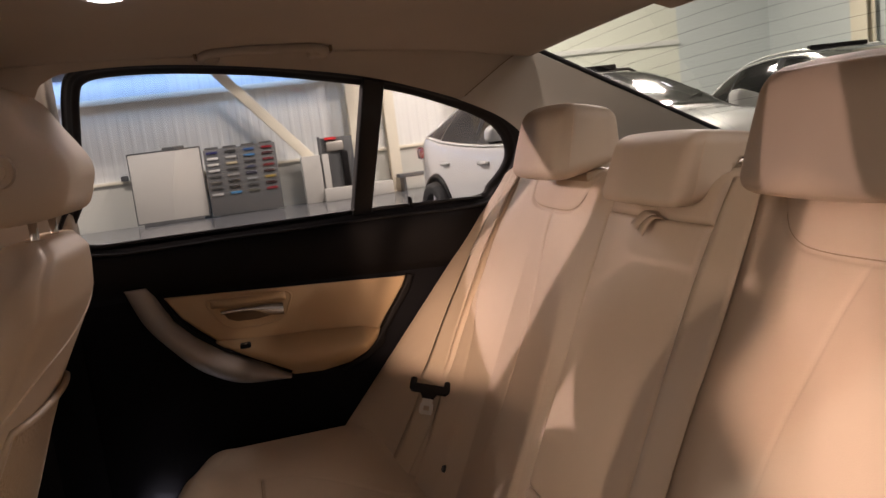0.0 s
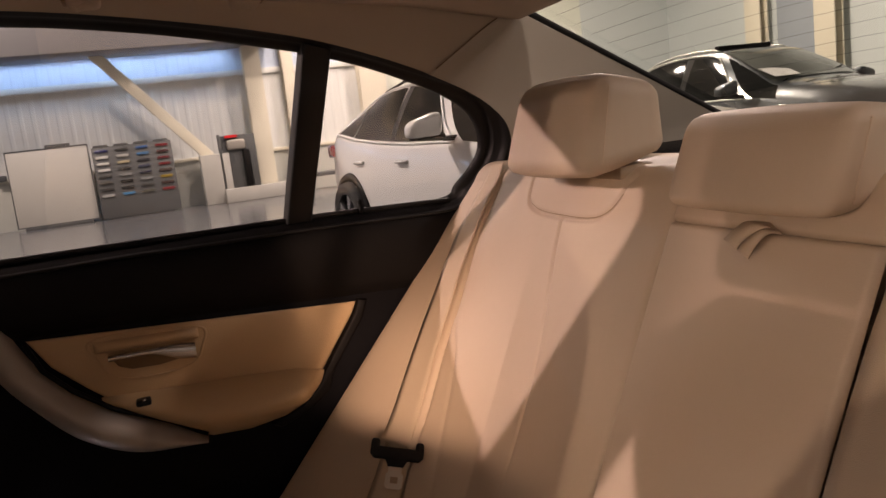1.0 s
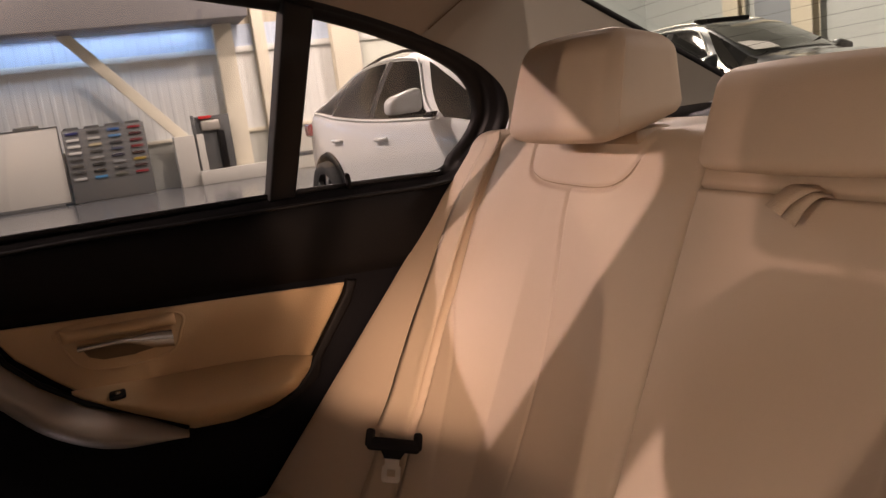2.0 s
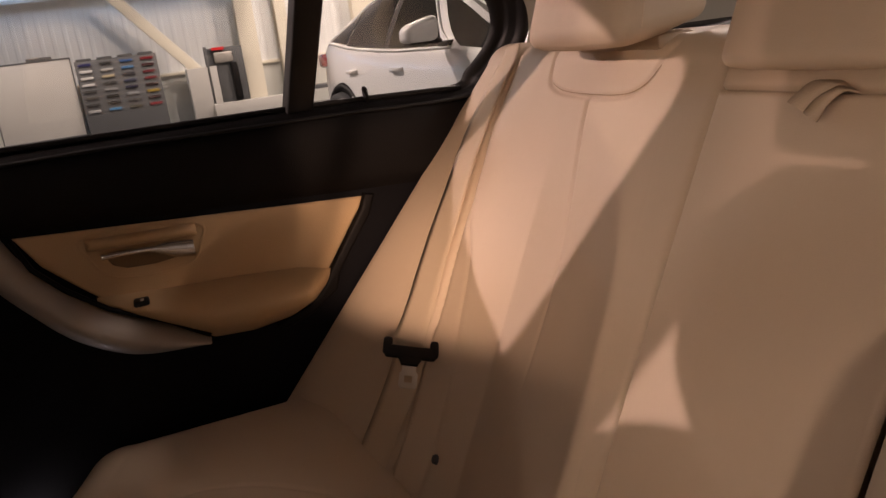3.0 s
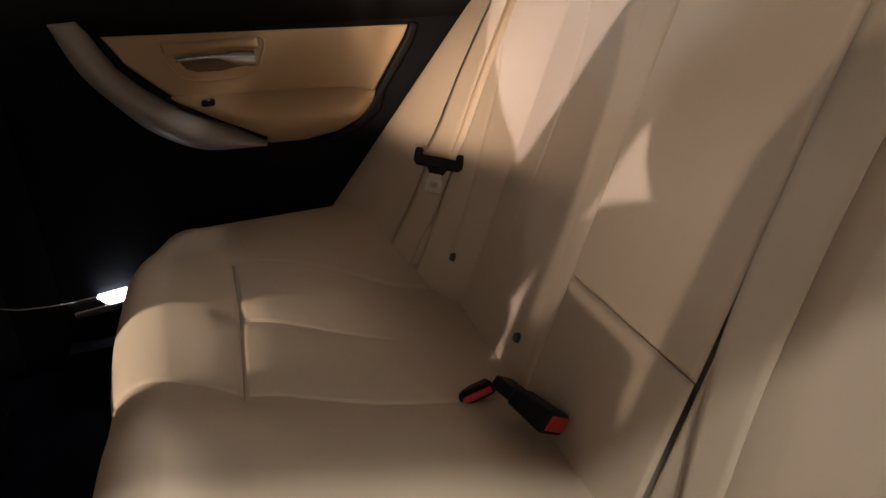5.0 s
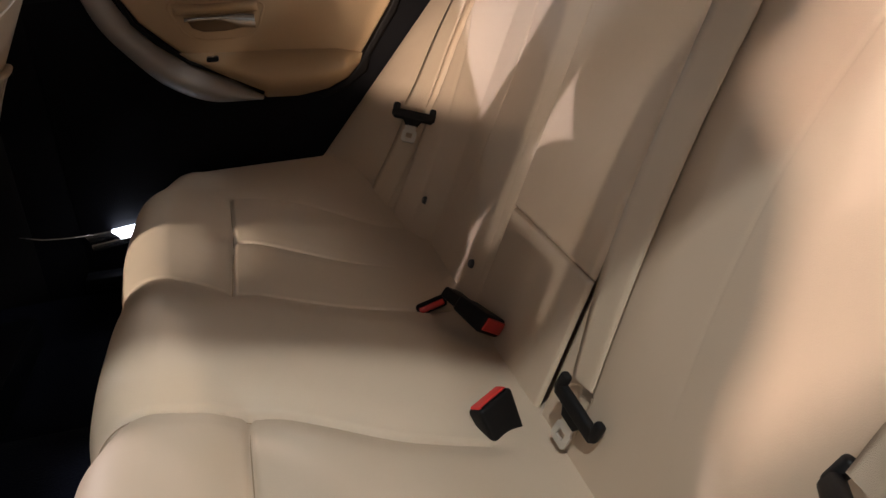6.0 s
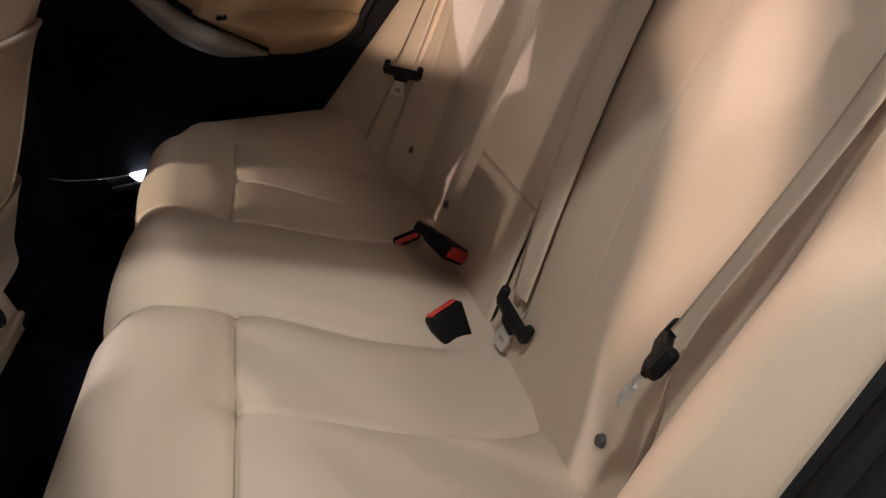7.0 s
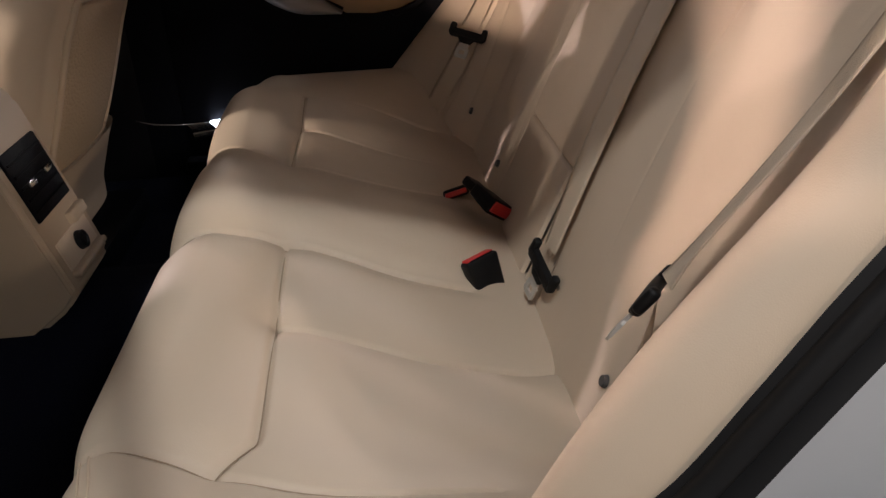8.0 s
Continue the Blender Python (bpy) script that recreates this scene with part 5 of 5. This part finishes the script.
ribbon([((-0.158, 1.045), (-0.214, 1.045), 0.006), ((-0.154, 0.96), (-0.224, 0.96), 0.012), ((-0.152, 0.88), (-0.226, 0.882), 0.014), ((-0.152, 0.80), (-0.220, 0.80), 0.014), ((-0.154, 0.70), (-0.220, 0.72), 0.014), ((-0.166, 0.60), (-0.226, 0.62), 0.014), ((-0.196, 0.51), (-0.242, 0.515), 0.016)], belt2)
ribbon([((-0.205, 0.50), (-0.232, 0.50), 0.004), ((-0.21, 0.46), (-0.228, 0.46), 0.002), ((-0.212, 0.41), (-0.226, 0.41), -0.004)], belt2, "lower_webbing")
tongue(belt2, hold((0.000, -0.240, 0.500), (0.020, -0.070, 0.002), (-0.024, 0.022, -0.066)))
belt3 = thing("seat_belt", "beige seat belt with black tongue hanging against the bolster", "seat belt", (0, 0, 0), "seat belts")
ribbon([((-0.586, 1.045), (-0.634, 1.04), (0.0019, 0.0024)), ((-0.578, 0.9), (-0.618, 0.9), (0.0145, 0.0126)), ((-0.567, 0.8), (-0.607, 0.8), (0.0247, 0.0202)), ((-0.557, 0.7), (-0.597, 0.7), (0.0471, 0.0437)), ((-0.562, 0.662), (-0.59, 0.662), (0.0655, 0.0481))], belt3)
ribbon([((-0.592, 0.655), (-0.606, 0.655), (0.0548, 0.0446)), ((-0.59, 0.6), (-0.602, 0.6), (0.0346, 0.0348)), ((-0.57, 0.5), (-0.585, 0.5), (0.0246, 0.0308))], belt3, "lower_webbing")
tongue(belt3, hold((0.016, -0.580, 0.658), (-0.47, -0.75, 0.19), (-0.54, 0.15, -0.76)))


# ---- buckles ----
def buckle(at, along, broad, length, width, thick, label, stalk=0.0):
    """Housing whose top end, with the red button, sits at the point; it runs back along a direction."""
    x = Vector(along).normalized()
    y = Vector(broad)
    y = (y - y.dot(x) * x).normalized()
    z = x.cross(y)
    m = Matrix((x, y, z)).transposed().to_4x4()
    m.translation = at
    ob = thing("belt_buckle", label, "belt buckle", at, "belt buckles")
    bm = bmesh.new()
    box(bm, 0.0, length, -width / 2, width / 2, -thick / 2, thick / 2, 0.005, 3)
    for v in bm.verts:
        f = v.co.x / length
        v.co.y *= 1 - 0.18 * f
        v.co.z *= 1 - 0.25 * f
    part("housing", bm, BUCKLE, ob)
    bm = bmesh.new()
    box(bm, -0.0025, 0.012, -width / 2 + 0.004, width / 2 - 0.004, -thick / 2 + 0.003, thick / 2 - 0.006, 0.002, 2)
    part("button", bm, RED, ob, "red release button")
    bm = bmesh.new()
    box(bm, -0.0012, 0.006, -width / 2 + 0.006, width / 2 - 0.006, thick / 2 - 0.0055, thick / 2 - 0.0035, 0.0006, 1)
    part("slot", bm, BLACK_LOW, ob, "narrow slot for the tongue")
    if stalk:
        bm = bmesh.new()
        box(bm, length - 0.012, length + stalk, -width * 0.36, width * 0.36, -thick * 0.3, thick * 0.3, 0.004, 2)
        part("stalk", bm, BUCKLE, ob)
    ob.matrix_world = m
    return ob


buckle((-0.078, 0.102, 0.466), (0.20, 0.86, -0.40), (-0.043, 0.008, -0.016), 0.05, 0.046, 0.018, "black belt buckle with red button sunk in the cushion")
buckle((-0.018, 0.000, 0.471), (-0.05, 0.10, 0.030), (0.039, 0.023, -0.035), 0.058, 0.054, 0.028, "black belt buckle with red button leaning against the backrest", 0.03)
buckle((-0.077, -0.171, 0.484), (0.014, -0.014, -0.05), (0.046, 0.026, -0.003), 0.075, 0.054, 0.024, "black belt buckle with red button standing in the cushion")

# ---- front passenger seat ----
fs = thing("front_seat", "beige leather front seat seen from behind, with map pocket", "car seat", (-0.8, 0.37, 0.30))


def seat_back_x(z):
    return np.interp(z, [0.40, 0.485, 0.59, 0.671, 0.735, 0.784, 0.90, 0.956, 1.03, 1.06], [-0.80, -0.772, -0.728, -0.698, -0.675, -0.650, -0.587, -0.560, -0.550, -0.57])


zs_, th = np.linspace(0.42, 1.055, 70), np.linspace(0, 2 * math.pi, 97)[:-1]
P = np.zeros((70, 96, 3))
for i, z in enumerate(zs_):
    wv = np.interp(z, [0.42, 0.55, 0.75, 0.92, 1.0, 1.055], [0.235, 0.245, 0.25, 0.235, 0.20, 0.12])
    dp = np.interp(z, [0.42, 0.6, 0.9, 1.0, 1.055], [0.10, 0.095, 0.075, 0.06, 0.03])
    xb = seat_back_x(z)
    e = 2 / 3.4
    c, s = np.cos(th), np.sin(th)
    u, v_ = np.abs(c) ** e * np.sign(c), np.abs(s) ** e * np.sign(s)
    x = xb - dp + dp * u - 0.02 * (v_ ** 2) * (u > 0) - 0.02 * (np.abs(v_) ** 3) * (u < 0)
    # sewn panel line on the back
    yl = wv * v_
    d = np.abs(np.abs(yl) - 0.80 * wv)
    x = x - 0.0045 * np.exp(-((d / 0.006) ** 2)) * (u > 0.3)
    P[i] = np.stack([x + 0.8, yl, np.full(96, z - 0.30)], -1)
sb = sheet("backrest", P, LEATHER_DARK, fs, loop=True)
bmx = bmesh.new()
bmx.from_mesh(sb.data)
bmesh.ops.holes_fill(bmx, edges=[e for e in bmx.edges if e.is_boundary])
bmx.to_mesh(sb.data)
bmx.free()


def seat_skin(y, z):
    """The rear surface of the front seat's back at a sideways offset and height."""
    wv = np.interp(z, [0.42, 0.55, 0.75, 0.92, 1.0, 1.055], [0.235, 0.245, 0.25, 0.235, 0.20, 0.12])
    dp = np.interp(z, [0.42, 0.6, 0.9, 1.0, 1.055], [0.10, 0.095, 0.075, 0.06, 0.03])
    v1 = min(0.999, abs(y) / wv)
    return float(seat_back_x(z)) - dp + dp * (1 - v1 ** 3.4) ** (1 / 3.4) - 0.02 * v1 ** 2


# map pocket: raised rim with woven net
zz_ = np.linspace(0.50, 0.80, 26)
yy_ = np.linspace(-0.165, 0.165, 30)
P = np.zeros((26, 30, 3))
for i, z in enumerate(zz_):
    for j, y in enumerate(yy_):
        bow = 0.006 * math.sin((j / 29) * math.pi) ** 0.4 * math.sin(min(1, (i + 1) / 8) * math.pi / 2)
        P[i, j] = (seat_skin(y, z) + 0.8 + 0.001 + bow, y, z - 0.30)
NET = material("beige_woven_net", (0.40, 0.30, 0.20), 0.8, vary=0.1, grain=0.004, grain_scale=160)
sheet("map_pocket", P, NET, fs, "woven beige map pocket")
rim = [P[-1, j] for j in range(0, 30, 3)] + [P[i, 29] for i in range(25, -1, -4)] + [P[0, j] for j in range(29, -1, -3)] + [P[i, 0] for i in range(0, 26, 4)]
tube("pocket_rim", [(p[0] + 0.002, p[1], p[2]) for p in rim], 0.006, PLASTIC_BEIGE, fs, "beige moulded pocket rim", sides=8, closed=True)
P = np.zeros((14, 40, 3))
for i, f in enumerate(np.linspace(0, 1, 14)):
    z = 0.36 + 0.15 * f
    for j, q in enumerate(np.linspace(0, 2 * math.pi, 40, endpoint=False)):
        c, s = math.cos(q), math.sin(q)
        P[i, j] = (seat_back_x(z) + 0.8 - 0.085 + 0.10 * abs(c) ** 0.6 * (1 if c > 0 else -1), 0.225 * (0.8 + 0.2 * f) * abs(s) ** 0.6 * (1 if s > 0 else -1), z - 0.30)
sheet("lower_shell", P, PLASTIC_BEIGE, fs, "beige plastic lower shell", loop=True)
block("seat_base", -0.50, -0.02, -0.24, 0.24, 0.03, 0.20, LEATHER_DARK, fs, 0.05, segs=4)
block("seat_rail", -0.42, 0.06, -0.22, 0.22, -0.03, 0.03, BLACK_LOW, fs, 0.005, "dark seat rail")
block("hinge_cover", -0.02, 0.05, -0.262, -0.236, 0.12, 0.22, PLASTIC_BEIGE, fs, 0.02, "beige hinge cover", 3)
fh = thing("headrest", "beige leather front headrest with round button on chrome posts", "headrest", (-0.62, 0.36, 1.035))
prof = smooth_line([(-0.115, 0.05), (-0.125, 0.15), (-0.10, 0.235), (-0.045, 0.258), (0.022, 0.240), (0.060, 0.185), (0.092, 0.128), (0.086, 0.085), (0.070, 0.056), (0.02, 0.047), (-0.06, 0.047)], 4, closed=True)
mid = prof.mean(0)
rows_ = []
for f in np.linspace(-1, 1, 41):
    g = max(0.0, (abs(f) - 0.72) / 0.28)
    k_ = 1 - 0.30 * (1 - math.sqrt(max(0, 1 - g * g)))
    rows_.append([(mid[0] + (x - mid[0]) * k_, 0.126 * (f if abs(f) < 0.72 else math.copysign(0.72 + 0.28 * g ** 0.8, f)), mid[1] + (z - mid[1]) * k_) for x, z in prof])
pad = sheet("pad", np.array(rows_), LEATHER, fh, loop=True)
bmx = bmesh.new()
bmx.from_mesh(pad.data)
bmesh.ops.holes_fill(bmx, edges=[e for e in bmx.edges if e.is_boundary])
bmx.to_mesh(pad.data)
bmx.free()
pad.data.set_sharp_from_angle(angle=radians(50))
bm = bmesh.new()
bmesh.ops.create_cone(bm, cap_ends=True, segments=32, radius1=0.026, radius2=0.023, depth=0.010, matrix=pose(0.008, -0.1275, 0.125, 90))
part("button_rim", bm, LEATHER_DARK, fh, "round raised rim")
bm = bmesh.new()
bmesh.ops.create_cone(bm, cap_ends=True, segments=32, radius1=0.015, radius2=0.013, depth=0.014, matrix=pose(0.008, -0.1290, 0.125, 90))
part("button", bm, LEATHER, fh, "round beige button")
for y in (-0.06, 0.06):
    tube("post", [(0.022, y, 0.07), (0.022, y, -0.03)], 0.0065, CHROME, fh, "chrome post")
    bm = bmesh.new()
    bmesh.ops.create_cone(bm, cap_ends=True, segments=20, radius1=0.019, radius2=0.014, depth=0.014, matrix=pose(0.022, y, 0.014))
    part("guide", bm, PLASTIC_BEIGE, fh, "beige post guide")

for pts in ([(0.545, 0.955), (0.47, 0.925), (0.36, 0.895), (0.24, 0.865), (0.16, 0.81)], [(0.60, 0.95), (0.58, 0.85), (0.565, 0.70), (0.56, 0.56)]):
    line = smooth_line([(y, z) for y, z in pts], 6)
    tube("panel_seam", [(seat_skin(y - 0.37, z) + 0.8, y - 0.37, z - 0.30) for y, z in line], 0.0025, LEATHER_DARK, fs, "raised sewn edge", sides=6)
# the other front seat, further forward
copy_thing(fs, pose(-0.97, -0.375, 0.30))
copy_thing(fh, pose(-0.79, -0.385, 1.035))

# ---- centre console, rear end ----
con = thing("centre_console", "beige rear end of the centre console with dark air vent", "console", (-0.70, -0.015, 0.36), kind="")
bm = bmesh.new()
prof = [(0.048, 0.075), (0.0, 0.24), (-0.028, 0.33), (-0.05, 0.355), (-0.42, 0.36), (-0.42, -0.02), (-0.05, -0.01), (0.03, 0.05)]
f = bm.faces.new([bm.verts.new((x, -0.083, z)) for x, z in prof])
r = bmesh.ops.extrude_face_region(bm, geom=[f])
bmesh.ops.translate(bm, vec=(0, 0.166, 0), verts=[g for g in r["geom"] if isinstance(g, bmesh.types.BMVert)])
bmesh.ops.bevel(bm, geom=bm.edges[:], offset=0.008, segments=3, affect="EDGES")
part("body", bm, PLASTIC_BEIGE, con)
tl = pose(0.0, 0, 0.24, 0, -16.5, 0)
vent = block("vent", -0.004, 0.004, -0.062, 0.062, -0.060, 0.044, BLACK_LOW, con, 0.003, "dark air vent", m=tl)
for zc_ in (-0.044, -0.026, -0.008, 0.010, 0.028):
    block("slat", 0.002, 0.0065, -0.056, 0.056, zc_ - 0.0022, zc_ + 0.0022, BLACK_LOW, vent, 0.001, m=tl)
for yv in (-0.03, 0.03):
    block("vent_tab", 0.004, 0.011, yv - 0.011, yv + 0.011, -0.013, -0.004, CHROME, vent, 0.002, "bright vent tab", m=tl)
for y0, y1, z0, z1, proud in ((0.012, 0.066, -0.097, -0.078, 0.012), (-0.060, 0.064, -0.154, -0.144, 0.013)):
    block("tray_lip", -0.006, proud, y0, y1, z0, z1, PLASTIC_BEIGE, con, 0.004, "beige moulded lip", 3, m=tl)
block("tray", -0.003, 0.0015, -0.058, 0.062, -0.143, -0.098, LEATHER_DARK, con, 0.001, "shallow tray", m=tl)
bm = bmesh.new()
bmesh.ops.create_cone(bm, cap_ends=True, segments=24, radius1=0.0155, radius2=0.014, depth=0.010, matrix=tl @ pose(0.005, 0.007, -0.122, 0, 90, 0))
bmesh.ops.inset_individual(bm, faces=[f for f in bm.faces if len(f.verts) > 8 and f.normal.x > 0], thickness=0.003, depth=-0.003)
part("socket", bm, BUCKLE, con, "round black power socket")

# ---- near door opening: seal and silver body side ----
OPEN_N = [(-0.66, 0.40), (-0.40, 0.395), (-0.15, 0.42), (-0.06, 0.50), (0.005, 0.56), (0.060, 0.64), (0.117, 0.725), (0.178, 0.81), (0.25, 0.90), (0.31, 0.98), (0.34, 1.06), (0.30, 1.15), (0.19, 1.235), (0.0, 1.31), (-0.25, 1.36), (-0.60, 1.38)]
ln = smooth_line(OPEN_N, 8)
sl = lean_in(tube("door_seal", [(x - 0.014, -0.728, z + 0.009) for x, z in ln], 0.0105, RUBBER, None, sides=12, up=(0, 1, 0)))
tagged(sl, "black rubber seal round the open rear doorway", "door seal", kind="structure")
nrm2 = np.gradient(ln, axis=0)
nrm2 = np.stack([nrm2[:, 1], -nrm2[:, 0]], -1) / np.linalg.norm(nrm2, axis=1)[:, None]
trim = [(-0.03, -0.715), (-0.022, -0.722), (-0.016, -0.732), (-0.0135, -0.724), (-0.011, -0.739), (-0.005, -0.747), (-0.002, -0.750)]
shape = [(-0.002, -0.750), (0.035, -0.765), (0.055, -0.79), (0.08, -0.83), (0.13, -0.86), (0.27, -0.885)]
P = np.zeros((len(ln), len(trim), 3))
for j, (o, y) in enumerate(trim):
    P[:, j] = np.stack([ln[:, 0] + nrm2[:, 0] * o, np.full(len(ln), y), ln[:, 1] + nrm2[:, 1] * o], -1)
tagged(lean_in(sheet("door_frame_trim", P, RUBBER)), "black plastic trim along the open rear doorway", "trim", kind="structure")
P = np.zeros((len(ln), 6, 3))
for j, (o, y) in enumerate(shape):
    P[:, j] = np.stack([ln[:, 0] + nrm2[:, 0] * o, np.full(len(ln), y), ln[:, 1] + nrm2[:, 1] * o], -1)
tagged(lean_in(sheet("body_side", P, PAINT_SILVER)), "silver painted door surround of the saloon", "car body", kind="structure")
# the near rear door, swung wide open on its hinges at the centre pillar
od = thing("open_rear_door", "silver rear door standing wide open, black trim inside", "door", (-0.66, -0.78, 0.30), kind="structure")
block("outer_skin", 0.0, 0.98, -0.085, -0.045, 0.0, 0.66, PAINT_SILVER, od, 0.015)
block("inner_trim", 0.02, 0.95, -0.045, 0.02, 0.03, 0.665, BLACK, od, 0.02)
block("insert", 0.16, 0.68, 0.018, 0.03, 0.38, 0.57, VINYL, od, 0.005, "beige vinyl insert")
tube("window_frame", smooth_line([(0.03, -0.02, 0.69), (0.045, 0.04, 0.85), (0.07, 0.11, 1.0), (0.16, 0.13, 1.035), (0.40, 0.12, 1.01), (0.66, 0.09, 0.93), (0.86, 0.05, 0.82), (0.93, 0.0, 0.69)], 6), 0.016, RUBBER, od, "black window frame", sides=8)
od.matrix_world = pose(-0.66, -0.78, 0.30, 0, 0, -72)
# tail of the saloon, closing the cabin behind and below
tail = thing("car_tail", "silver boot and rear flanks of the saloon", "car body", (0.9, 0, 0.3), kind="structure")
block("boot", 0.0, 1.1, -0.80, 0.80, 0.0, 0.66, PAINT_SILVER, tail, 0.08, segs=4)
for s in (-1, 1):
    block("flank", -0.45, 0.05, s * 0.79 - 0.05, s * 0.79 + 0.05, 0.0, 0.68 if s < 0 else 0.60, PAINT_SILVER, tail, 0.02)
    for x in (0.55, -2.2):
        bm = bmesh.new()
        bmesh.ops.create_cone(bm, cap_ends=True, segments=32, radius1=0.32, radius2=0.32, depth=0.22, matrix=pose(x, s * 0.75, 0.02, 90))
        bmesh.ops.bevel(bm, geom=bm.edges[:], offset=0.03, segments=2, affect="EDGES")
        part("wheel", bm, TYRE, tail)
